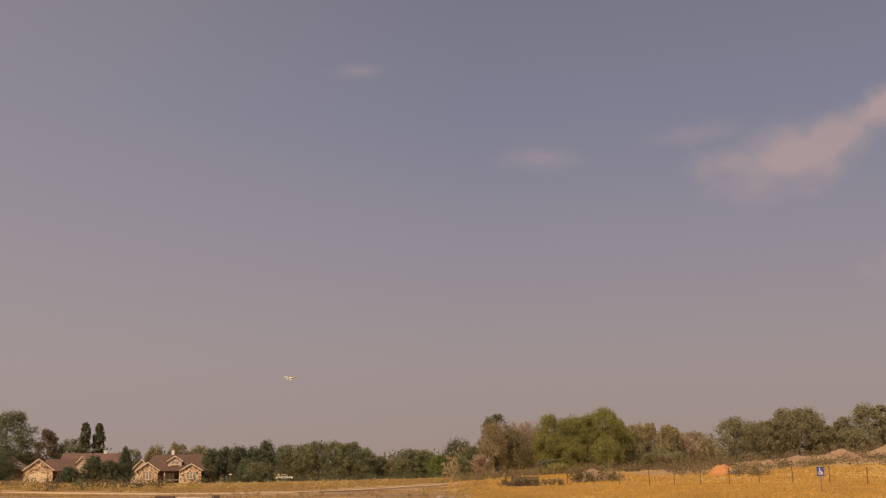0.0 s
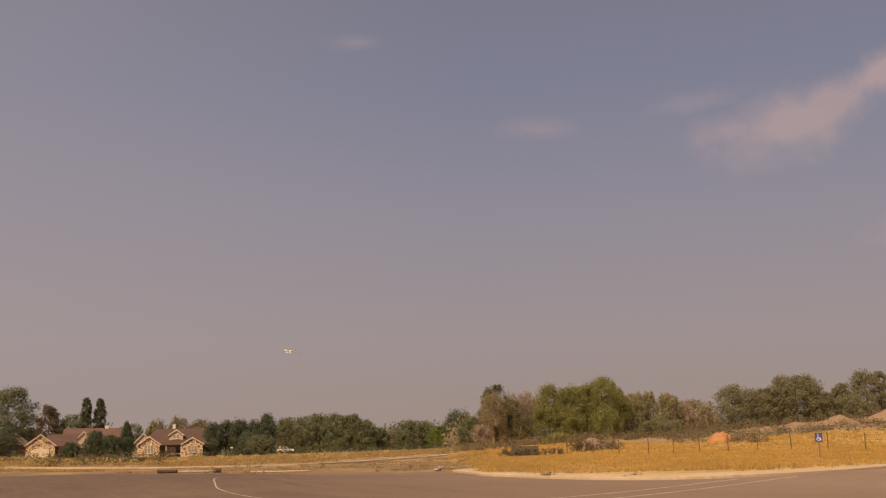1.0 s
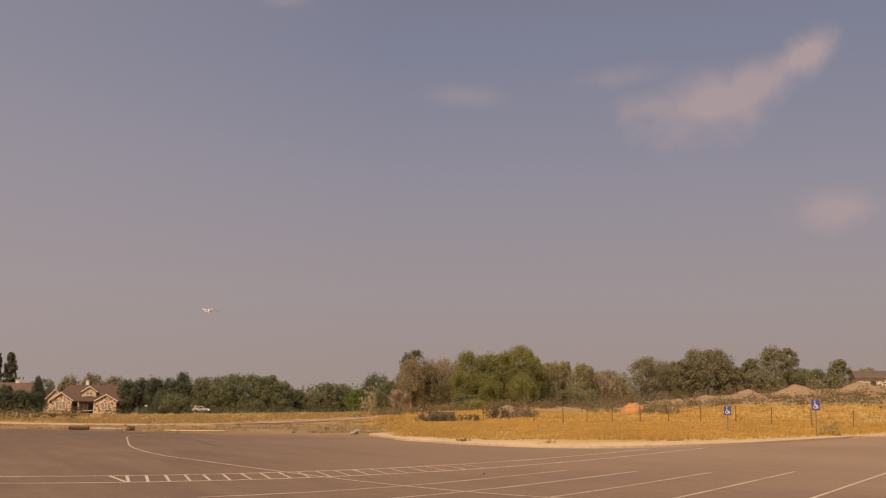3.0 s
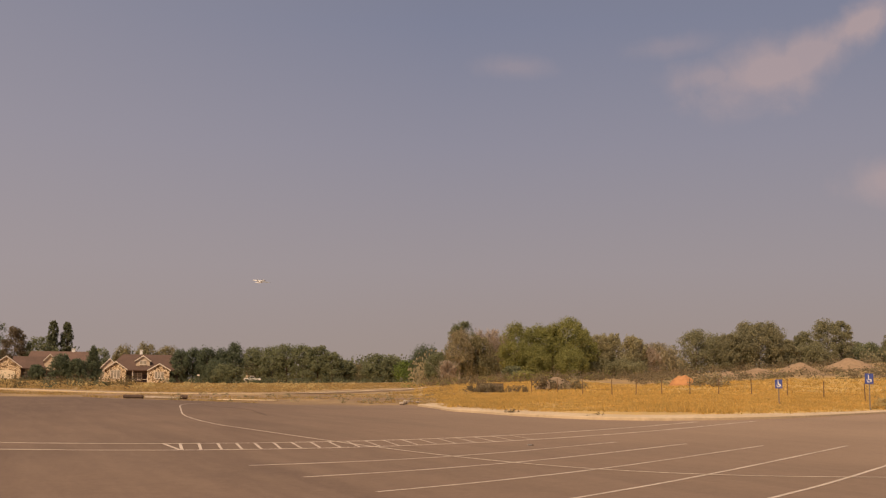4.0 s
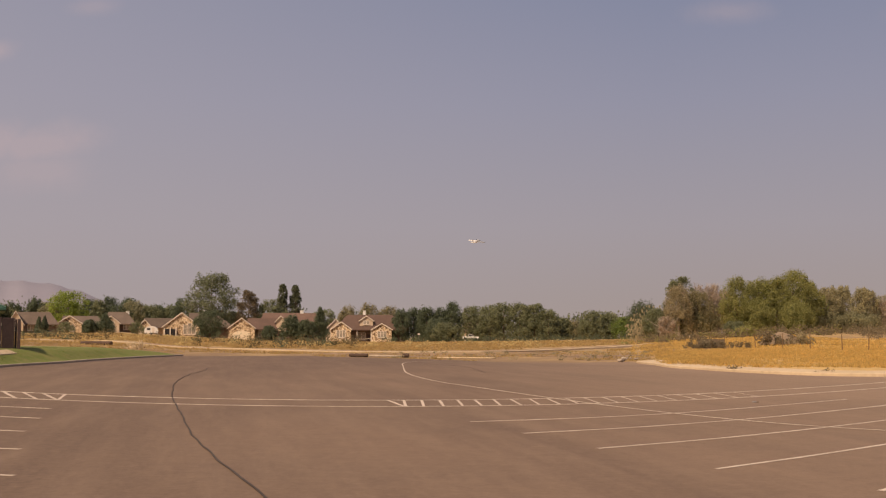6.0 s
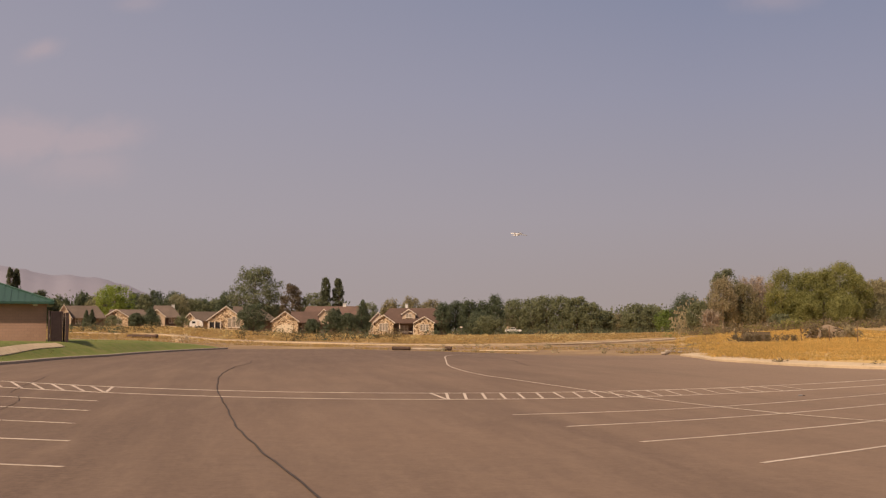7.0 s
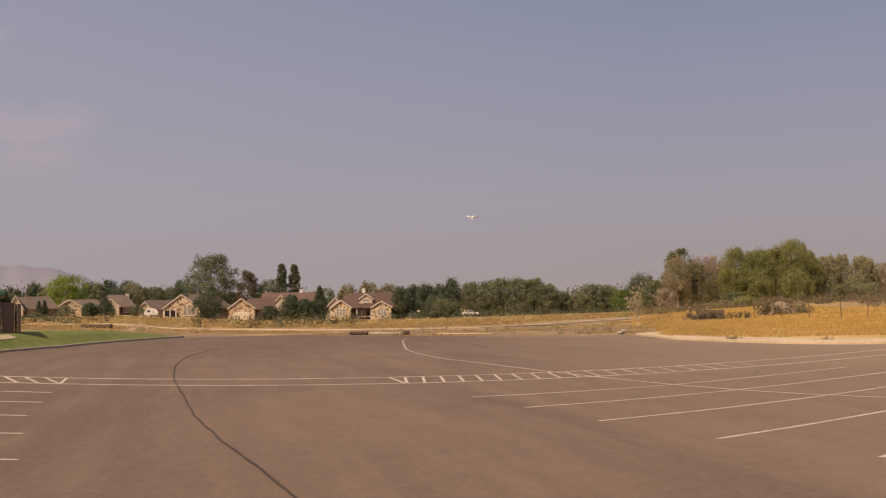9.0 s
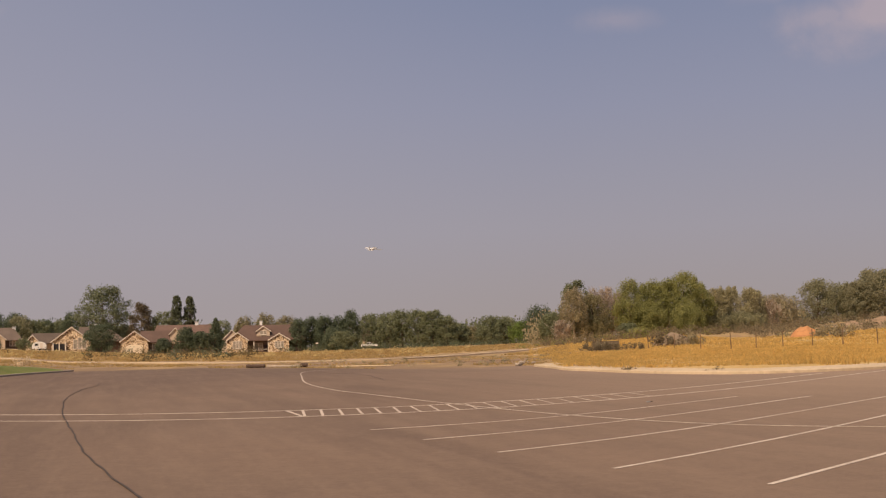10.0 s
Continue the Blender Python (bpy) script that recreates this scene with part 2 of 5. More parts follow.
M = {
    "asphalt": asphalt_material(),
    "paint": paint_material(),
    "ground": ground_material(),
    "seal": spotted("tar crack sealer", (0.044, 0.031, 0.023), (0.066, 0.047, 0.034), (0.09, 0.064, 0.047), 0.8, 6, 0.7),
    "concrete": spotted("sunlit concrete", (0.50, 0.375, 0.235), (0.58, 0.44, 0.285), (0.42, 0.315, 0.20), 0.25, 3, 0.9, 0.01, per="world"),
    "kerb": spotted("grey concrete kerb", (0.33, 0.265, 0.20), (0.41, 0.325, 0.245), (0.26, 0.205, 0.155), 0.5, 4, 0.9, 0.01, per="world"),
    "lawn": spotted("mown lawn", (0.112, 0.138, 0.026), (0.145, 0.162, 0.035), (0.205, 0.172, 0.060), 0.22, 1.3, 1.0, 0.06, per="world"),
    "lawn_blade": spotted("lawn blades", (0.13, 0.160, 0.033), (0.17, 0.190, 0.044), (0.22, 0.185, 0.060), 0.2, 3, 0.9, per="island"),
    "dirt": spotted("bare tan dirt", (0.27, 0.180, 0.110), (0.32, 0.215, 0.130), (0.21, 0.138, 0.084), 0.08, 1.2, 1.0, 0.05, per="world"),
    "grey_soil": spotted("grey-brown soil", (0.205, 0.145, 0.095), (0.25, 0.18, 0.12), (0.15, 0.108, 0.072), 0.3, 2.0, 1.0, 0.06, per="world"),
    "red_dirt": spotted("orange soil", (0.42, 0.19, 0.075), (0.46, 0.23, 0.10), (0.34, 0.15, 0.06), 0.2, 1.5, 1.0, 0.05, per="world"),
    "bark": spotted("grey-brown bark", (0.14, 0.10, 0.07), (0.20, 0.15, 0.11), (0.10, 0.07, 0.05), 1.0, 6, 0.95, 0.03),
    "pale_bark": spotted("bleached bark", (0.34, 0.28, 0.22), (0.42, 0.35, 0.28), (0.25, 0.19, 0.14), 1.0, 6, 0.95, 0.03),
    "log": spotted("weathered timber", (0.07, 0.045, 0.032), (0.11, 0.07, 0.05), (0.05, 0.033, 0.025), 1.0, 6, 0.95, 0.03),
    "shingle": spotted("brown asphalt shingles", (0.118, 0.074, 0.056), (0.150, 0.092, 0.070), (0.098, 0.062, 0.049), 0.35, 2.5, 0.95, 0.02, per="object"),
    "grey_shingle": spotted("grey-brown asphalt shingles", (0.12, 0.088, 0.068), (0.15, 0.11, 0.085), (0.10, 0.072, 0.056), 0.35, 2.5, 0.95, 0.02, per="object"),
    "stone": stone_material("tan stone veneer", (0.52, 0.37, 0.22), (0.15, 0.09, 0.05), (0.76, 0.61, 0.43), 1.3),
    "stucco": spotted("cream stucco", (0.52, 0.395, 0.28), (0.58, 0.45, 0.32), (0.45, 0.335, 0.235), 0.4, 3, 0.95),
    # set-back house walls: the shade under eaves is put into this dark brown
    "shade_wall": spotted("siding darkened for shade", (0.16, 0.11, 0.085), (0.20, 0.14, 0.11), (0.13, 0.09, 0.07), 0.4, 3, 0.9),
    "trim": spotted("white painted trim", (0.62, 0.53, 0.43), (0.68, 0.58, 0.47), (0.55, 0.46, 0.37), 0.5, 4, 0.7),
    "garage": spotted("cream garage door", (0.70, 0.58, 0.42), (0.74, 0.62, 0.45), (0.64, 0.52, 0.38), 0.5, 4, 0.7),
    "glass": spotted("dark window glass", (0.030, 0.028, 0.030), (0.045, 0.042, 0.044), (0.02, 0.02, 0.022), 0.4, 2, 0.12),
    # house panes: the bright sky reflection is painted in as a pale base
    "sky_glass": spotted("window glass with painted sky reflection", (0.30, 0.25, 0.19), (0.36, 0.30, 0.23), (0.14, 0.11, 0.09), 0.5, 1.6, 0.15),
    "brick": brick_material("tan split-face block", (0.39, 0.235, 0.165), (0.43, 0.26, 0.185), (0.33, 0.215, 0.158)),
    "green_metal": spotted("green standing-seam metal", (0.032, 0.072, 0.052), (0.038, 0.084, 0.06), (0.029, 0.063, 0.046), 0.3, 3, 0.45),
    "gate": spotted("dark brown steel", (0.055, 0.034, 0.032), (0.075, 0.048, 0.043), (0.045, 0.028, 0.026), 0.6, 4, 0.6),
    "steel": spotted("galvanised steel", (0.22, 0.19, 0.16), (0.28, 0.24, 0.20), (0.16, 0.13, 0.11), 0.8, 5, 0.6, metal=0.3),
    "rust": spotted("rusty steel post", (0.15, 0.095, 0.05), (0.20, 0.125, 0.065), (0.11, 0.07, 0.04), 0.8, 5, 0.8),
    "blue": spotted("blue sign sheet", (0.050, 0.070, 0.235), (0.060, 0.082, 0.26), (0.042, 0.060, 0.20), 0.8, 5, 0.5),
    "white": spotted("white sheet", (0.72, 0.68, 0.62), (0.78, 0.73, 0.66), (0.62, 0.58, 0.52), 0.8, 5, 0.5),
    "car_white": spotted("white car paint", (0.70, 0.66, 0.60), (0.75, 0.70, 0.64), (0.62, 0.57, 0.50), 0.6, 4, 0.35),
    "rubber": spotted("black rubber", (0.02, 0.02, 0.02), (0.03, 0.03, 0.03), (0.015, 0.015, 0.015), 1, 6, 0.8),
    "screen": spotted("dark windbreak mesh", (0.13, 0.092, 0.055), (0.165, 0.118, 0.07), (0.10, 0.072, 0.045), 0.6, 4, 0.9),
    # distance haze is painted into this near-sky violet
    "hill": spotted("haze-tinted mountain", (0.232, 0.218, 0.256), (0.242, 0.226, 0.264), (0.224, 0.210, 0.250), 0.002, 0.01, 1.0, per="world"),
    "grey": spotted("grey plastic", (0.25, 0.24, 0.23), (0.3, 0.29, 0.28), (0.2, 0.19, 0.18), 2, 10, 0.5),
}


def leaf_material(name, c, vary=0.32):
    mat = spotted(name, c, tuple(v * (1 + vary) for v in c), tuple(v * (1 - vary * 0.85) for v in c), 0.35, 1.6, 0.85, per="island")
    tree = mat.node_tree
    bsdf, out = tree.nodes["Principled BSDF"], tree.nodes["Material Output"]
    thin, both = tree.nodes.new("ShaderNodeBsdfTranslucent"), tree.nodes.new("ShaderNodeMixShader")
    tree.links.new(bsdf.inputs["Base Color"].links[0].from_socket, thin.inputs[0])
    both.inputs[0].default_value = 0.60
    tree.links.new(bsdf.outputs[0], both.inputs[1])
    tree.links.new(thin.outputs[0], both.inputs[2])
    tree.links.new(both.outputs[0], out.inputs[0])
    return mat


for key, c in (("gold_blade", (0.60, 0.402, 0.130)), ("straw_blade", (0.46, 0.318, 0.130))):
    M[key] = leaf_material(key.replace("_", " "), c)
# leaf colours are lifted to imitate smoke haze; dome and hazy also lose contrast
LEAF = {}
for key, c in {"dark": (0.054, 0.062, 0.037), "green": (0.075, 0.095, 0.026), "olive": (0.088, 0.091, 0.050), "sage": (0.118, 0.102, 0.056),
               "bright": (0.120, 0.145, 0.032), "leafy": (0.116, 0.112, 0.040), "russet": (0.072, 0.056, 0.035), "tan": (0.140, 0.118, 0.070), "aspen": (0.165, 0.146, 0.086), "brush": (0.090, 0.072, 0.043), "weed": (0.066, 0.052, 0.026),
               "dead": (0.158, 0.120, 0.084), "straw": (0.215, 0.165, 0.075), "pale": (0.27, 0.22, 0.15), "cottonwood": (0.084, 0.089, 0.052), "poplar": (0.062, 0.065, 0.037),
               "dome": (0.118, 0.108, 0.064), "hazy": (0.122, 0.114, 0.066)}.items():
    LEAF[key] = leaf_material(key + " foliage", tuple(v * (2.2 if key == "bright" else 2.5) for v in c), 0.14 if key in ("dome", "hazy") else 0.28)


# ---- the lie of the land ----
def ramp01(v):
    return min(1.0, max(0.0, v))


def lawn_edge(az):
    return float(np.interp(az, [-75, -50, -33, -30.4, -27.7, -24.9, -22.1], [26, 40, 61, 70, 79, 94, 107]))


def lawn_height(az):
    return float(np.interp(az, [-75, -33, -29.6, -26.3, -24, -22], [1.0, 1.1, 1.0, 0.85, 0.5, 0.1]))


def kerb_dist(az):
    return float(np.interp(az, [0.5, 1.3, 2.9, 5.7, 8.5, 11.4, 14.2, 17.2, 20.0, 22.7, 24.5, 26.5, 40, 75], [80, 76, 64.7, 58.0, 54.2, 52.6, 53.3, 56.0, 60.4, 68.0, 75.0, 82.0, 100, 110]))


def lie(x, y):
    """Height of the natural ground."""
    az, d = math.degrees(math.atan2(x, y)), math.hypot(x, y)
    if abs(az) > 80:
        return -0.06
    far = float(np.interp(az, [-80, -31, -25, -22, -19, -12, -5, 1, 7, 13, 18, 20, 23, 26.4, 40, 80],
                          [2.9, 2.95, 3.3, 2.2, 1.1, 0.4, 0.65, 1.25, 2.1, 2.5, 4.2, 4.7, 5.4, 6.1, 6.5, 3]))
    d1 = float(np.interp(az, [-1, 8], [320, 220]))
    z = -0.06
    if az < -22:
        d0 = lawn_edge(az)
        t = ramp01((d - d0 - 0.3) / 9)
        t = t * t * (3 - 2 * t)
        z = -0.06 + t * lawn_height(az)
        back = d0 + 30 * ramp01((-21.5 - az) / 7)
        z += max(0.0, far - lawn_height(az)) * ramp01((d - back) / (d1 - back)) ** 1.3
    elif az < 1.5:
        z += far * ramp01((d - 108) / (d1 - 108)) ** 1.3 + 0.10 * ramp01((d - 100) / 10) * ramp01((1.5 - az) / 3)
    else:
        d0 = kerb_dist(az) + 1.3
        side = ramp01((az - 1.5) / 2)
        z += 0.34 * ramp01((d - d0) / 1.5) * side
        z += far * ramp01((d - d0 - 4) / (d1 - d0 - 4)) ** 1.35
    if d > 60:
        z += 0.10 * ramp01((d - 112) / 30) * noise.noise((x * 0.12, y * 0.07, 0))
    return z


def mesh_object(name, verts, faces, mat, parent=None, label="", smooth=False):
    me = bpy.data.meshes.new(name)
    me.from_pydata([tuple(v) for v in verts], [], [tuple(f) for f in faces])
    me.materials.append(mat)
    if smooth:
        me.polygons.foreach_set("use_smooth", [True] * len(me.polygons))
    me.update()
    ob = new(name, me)
    if parent is not None:
        ob.parent = parent
    if label:
        tagged(ob, label)
    return ob


def part(name, bm, mat, parent, label="", smooth=False):
    me = bpy.data.meshes.new(name)
    bmesh.ops.recalc_face_normals(bm, faces=bm.faces)
    bm.to_mesh(me)
    bm.free()
    me.materials.append(mat)
    if smooth:
        me.polygons.foreach_set("use_smooth", [True] * len(me.polygons))
    ob = new(name, me)
    if parent is not None:
        ob.parent = parent
    if label:
        tagged(ob, label)
    return ob


def thing(name, m, label, category, group=""):
    ob = new(name)
    ob.empty_display_size = 0.3
    ob.matrix_basis = m
    return tagged(ob, label, category, group)


def box(x0, x1, y0, y1, z0, z1, bm=None, bevel=0.0):
    fresh = bm is None
    bm = bm or bmesh.new()
    vs = [bm.verts.new(p) for p in ((x0, y0, z0), (x1, y0, z0), (x1, y1, z0), (x0, y1, z0), (x0, y0, z1), (x1, y0, z1), (x1, y1, z1), (x0, y1, z1))]
    for f in ((3, 2, 1, 0), (4, 5, 6, 7), (0, 1, 5, 4), (1, 2, 6, 5), (2, 3, 7, 6), (3, 0, 4, 7)):
        bm.faces.new([vs[i] for i in f])
    if bevel and fresh:
        bmesh.ops.bevel(bm, geom=bm.edges[:], offset=bevel, segments=1, affect="EDGES")
    return bm


def prism(outline, y0, y1, bm=None):
    """A solid of the outline in x, z, from y0 to y1."""
    bm = bm or bmesh.new()
    a = [bm.verts.new((x, y0, z)) for x, z in outline]
    b = [bm.verts.new((x, y1, z)) for x, z in outline]
    bm.faces.new(a)
    bm.faces.new(b[::-1])
    for i in range(len(a)):
        j = (i + 1) % len(a)
        bm.faces.new((a[j], a[i], b[i], b[j]))
    return bm


def rod(p, q, r0, r1=None, sides=8, bm=None):
    bm = bm or bmesh.new()
    p, q = Vector(p), Vector(q)
    r1 = r0 if r1 is None else r1
    u, v = (q - p).orthogonal().normalized(), None
    v = (q - p).normalized().cross(u)
    rings = []
    for c, r in ((p, r0), (q, r1)):
        rings.append([bm.verts.new(c + (u * math.cos(k * math.tau / sides) + v * math.sin(k * math.tau / sides)) * r) for k in range(sides)])
    for k in range(sides):
        bm.faces.new((rings[0][k], rings[0][(k + 1) % sides], rings[1][(k + 1) % sides], rings[1][k]))
    bm.faces.new(rings[0][::-1])
    bm.faces.new(rings[1])
    return bm


def smooth_line(points, step=1.0):
    """A Catmull-Rom curve through the points, in steps of about that many metres."""
    p = [Vector(q) for q in points]
    p = [p[0] * 2 - p[1]] + p + [p[-1] * 2 - p[-2]]
    out = []
    for a, b, c, d in zip(p, p[1:], p[2:], p[3:]):
        k = max(2, int((c - b).length / step))
        for i in range(k):
            t = i / k
            out.append(0.5 * (2 * b + (c - a) * t + (2 * a - 5 * b + 4 * c - d) * t * t + (3 * b - a - 3 * c + d) * t ** 3))
    return out + [p[-2]]


def ribbon(name, points, width, z, mat, parent, label="", wobble=0.0, step=1.0, thick=0.004):
    line = smooth_line(points, step)
    verts, faces = [], []
    for i, c in enumerate(line):
        way = (line[min(i + 1, len(line) - 1)] - line[max(i - 1, 0)]).normalized()
        side = Vector((-way.y, way.x)) * width / 2
        if wobble:
            c = c + Vector((noise.noise((c.x * 0.6, c.y * 0.6, 3)), noise.noise((c.x * 0.6, c.y * 0.6, 9)))) * wobble
            side = side * (1 + 0.5 * noise.noise((c.x * 1.7, c.y * 1.7, 5)))
        verts += [(c.x + side.x, c.y + side.y, z), (c.x - side.x, c.y - side.y, z), (c.x + side.x, c.y + side.y, z - thick), (c.x - side.x, c.y - side.y, z - thick)]
    for i in range(len(line) - 1):
        k = i * 4
        faces += [(k, k + 1, k + 5, k + 4), (k + 2, k, k + 4, k + 6), (k + 1, k + 3, k + 7, k + 5)]
    return mesh_object(name, verts, faces, mat, parent, label)


def polar(d, az, z):
    return (d * math.sin(radians(az)), d * math.cos(radians(az)), z)


# ---- ground sheet ----
azs = sorted(set(list(range(-180, -80, 10)) + list(range(80, 181, 10)) + [k * 0.5 for k in range(-160, 161)]))
azs = [a for a in azs if a < 180]
ds = [0.5]
while ds[-1] < 4600:
    ds.append(ds[-1] + (6 if ds[-1] < 30 else 0.9 if ds[-1] < 130 else max(1.2, ds[-1] * 0.02)))
verts = [(0, 0, -0.06)] + [polar(d, a, lie(*polar(d, a, 0)[:2])) for d in ds for a in azs]
n_az, faces = len(azs), []
for j in range(n_az):
    faces.append((0, 1 + (j + 1) % n_az, 1 + j))
    for i in range(len(ds) - 1):
        p, q = 1 + i * n_az + j, 1 + i * n_az + (j + 1) % n_az
        faces.append((p, q, q + n_az, p + n_az))
ground = tagged(mesh_object("ground", verts, faces, M["ground"], smooth=True), "dry golden grass and bare dirt running to the horizon", "ground", kind="structure")

# ---- parking lot ----
edge = [polar(lawn_edge(a) + 0.3, a, 0) for a in np.arange(-74, -22, 2.0)]
edge += [(-43, 117, 0), (-37, 119, 0), (-31, 106, 0), (-24.5, 95, 0), (-18, 91, 0), (-12, 84, 0), (-7, 77, 0), (-2, 77, 0), (1.0, 80, 0)]
edge += [polar(kerb_dist(a) + 0.3, a, 0) for a in np.arange(1.4, 75, 1.2)]
edge += [(70, -30, 0), (-60, -30, 0)]
bm = bmesh.new()
top = [bm.verts.new(p) for p in edge]
low = [bm.verts.new((p[0], p[1], -0.08)) for p in edge]
bmesh.ops.triangle_fill(bm, edges=[bm.edges.new((top[i], top[(i + 1) % len(top)])) for i in range(len(top))], use_beauty=True)
for i in range(len(top)):
    j = (i + 1) % len(top)
    bm.faces.new((top[i], top[j], low[j], low[i]))
lot = tagged(part("parking_lot", bm, M["asphalt"], None), "worn brown-grey asphalt parking lot with faded white stall lines", "parking lot", kind="structure")

PAINT_Z, LINE = 0.006, 0.080
# head-to-head stalls, from the near end to the far end
for stall in ([(-2.94, 22.83), (-0.47, 24.37), (2.45, 27.23), (6.55, 32.6)], [(-1.63, 20.22), (0.73, 22.19), (3.77, 25.58), (8.51, 32.0)],
              [(-0.25, 17.66), (1.97, 19.91), (5.09, 23.73), (10.52, 31.32)], [(1.35, 15.17), (3.41, 17.72), (6.64, 22.14), (13.12, 31.64)],
              [(3.0, 13.3), (5.84, 17.05), (8.58, 20.77), (15.6, 31.0)]):
    ribbon("stall_line", stall, LINE, PAINT_Z, M["paint"], lot)
# stalls on the other side of the aisle
for near, far in (((-13.72, 25.47), (-18.94, 27.47)), ((-12.28, 22.41), (-17.63, 24.06)), ((-10.87, 19.27), (-16.31, 20.62)), ((-9.21, 16.21), (-14.75, 17.01)), ((-7.53, 13.13), (-13.1, 13.71))):
    ribbon("stall_line", [near, far], LINE, PAINT_Z, M["paint"], lot)
low_line = [(-26.5, 34.6), (-19.78, 31.04), (-17.19, 29.78), (-14.63, 28.72), (-12.48, 28.02), (-10.01, 27.49), (-7.84, 27.33), (-5.84, 27.47), (-3.92, 27.92), (-2.01, 28.7), (0.0, 29.9),
            (2.22, 31.7), (4.83, 34.39), (8.21, 38.62), (11.68, 43.57), (14.79, 48.38), (17.2, 52.0)]
high_line = [(-29.0, 38.7), (-22.18, 34.82), (-19.13, 33.13), (-16.18, 31.76), (-13.75, 30.89), (-11.01, 30.25), (-8.62, 30.06), (-6.42, 30.22), (-4.32, 30.71), (-2.21, 31.58), (0.0, 32.92),
             (2.44, 34.95), (5.35, 38.06), (9.16, 43.11), (12.43, 48.06), (14.0, 50.4)]
ribbon("aisle_line", low_line, LINE + 0.04, PAINT_Z, M["paint"], lot, step=0.7)
ribbon("aisle_line", high_line, LINE + 0.04, PAINT_Z, M["paint"], lot, step=0.7)
low_fine, high_fine = smooth_line(low_line, 0.05), smooth_line(high_line, 0.05)


def on(line, az):
    """The point of the line that lies in that heading from the origin."""
    return min(line, key=lambda p: abs(math.degrees(math.atan2(p.x, p.y)) - az))


for k in range(19):
    ribbon("hatch_stripe", [on(low_fine, -10.69 + 0.995 * k), on(high_fine, -10.82 + 0.931 * k)], LINE - 0.005 - 0.002 * k, PAINT_Z + 0.003, M["paint"], lot)
ribbon("hatch_stripe", [on(low_fine, -10.81), on(high_fine, -11.64)], LINE, PAINT_Z + 0.003, M["paint"], lot)
for k in range(9):
    ribbon("hatch_stripe", [on(low_fine, -27.99 - 0.955 * k), on(high_fine, -28.66 - 0.925 * k)], LINE + 0.01, PAINT_Z + 0.003, M["paint"], lot)
ribbon("hatch_stripe", [on(low_fine, -27.97), on(high_fine, -27.59)], LINE + 0.01, PAINT_Z + 0.003, M["paint"], lot)
# the long hooked line that crosses the stalls and becomes their divider
ribbon("guide_line", [(-12.9, 80.5), (-13.9, 79.0), (-14.3, 76.5), (-13.7, 71.5), (-12.45, 65.2), (-10.34, 54.8), (-8.7, 48.65), (-6.7, 42.8), (-5.2, 39.5), (-3.04, 34.73), (-1.67, 31.79), (-0.51, 29.43),
                      (0.48, 27.53), (1.36, 25.99), (2.54, 24.21), (3.63, 22.92), (4.68, 22.02), (6.1, 21.28), (7.62, 20.94), (9.3, 20.88), (10.6, 20.9)], LINE - 0.01, PAINT_Z + 0.006, M["paint"], lot, step=0.7)
ribbon("sealed_crack", [(-23.0, 60.5), (-21.21, 55.41), (-20.0, 50.4), (-17.0, 41.4), (-13.98, 33.7), (-11.8, 28.6), (-10.05, 24.7), (-8.0, 20.1), (-6.2, 16.4), (-4.6, 13.3), (-3.3, 10.8), (-2.05, 8.2)],
       0.032, 0.016, M["seal"], lot, "dark tar sealer along a curved crack", 0.08, 0.2)
ribbon("sealed_crack", [(-12.5, 72), (-9.0, 66), (-7.0, 58), (-6.2, 54)], 0.035, 0.016, M["seal"], lot, "", 0.12, 0.5)
ribbon("sealed_crack", [(-23.4, 39.5), (-21.7, 36.0), (-19.8, 32.0), (-18.0, 28.4)], 0.018, 0.016, M["seal"], lot, "", 0.06, 0.2)
ribbon("sealed_crack", [(-17.0, 27.2), (-15.6, 25.0), (-14.3, 22.2)], 0.014, 0.016, M["seal"], lot, "", 0.05, 0.2)


def sweep(name, line, profile, mat, label, category):
    """A profile of (outwards, up) carried along a line, outwards to its left."""
    verts, faces, k = [], [], len(profile)
    for i, c in enumerate(line):
        way = (line[min(i + 1, len(line) - 1)] - line[max(i - 1, 0)]).normalized()
        side = Vector((-way.y, way.x))
        for o, u in profile:
            verts.append((c.x + side.x * o, c.y + side.y * o, u))
    for i in range(len(line) - 1):
        for j in range(k - 1):
            p = i * k + j
            faces.append((p, p + k, p + k + 1, p + 1))
    return tagged(mesh_object(name, verts, faces, mat), label, category, kind="structure")


right = smooth_line([polar(kerb_dist(a), a, 0)[:2] for a in (1.2, 2.1, 2.9, 4.3, 5.7, 8.5, 11.4, 14.2, 17.2, 20.0, 22.7, 24.5, 26.5, 33, 40, 55, 74)], 1.0)
sweep("kerb", right, [(0, -0.05), (0.01, 0.11), (0.05, 0.14), (1.45, 0.23), (1.75, 0.12)], M["concrete"], "pale sun-bleached concrete kerb and walk edging the lot", "kerb")
left = smooth_line([polar(lawn_edge(a), a, 0)[:2] for a in (-22.0, -24, -26.3, -27.7, -29, -30.4, -33, -40, -50, -74)], 1.0)
sweep("kerb", [v for v in left[::-1]], [(0, -0.05), (0.01, 0.12), (0.04, 0.15), (0.35, 0.15), (0.38, 0.05)], M["kerb"], "grey concrete kerb along the lawn", "kerb")

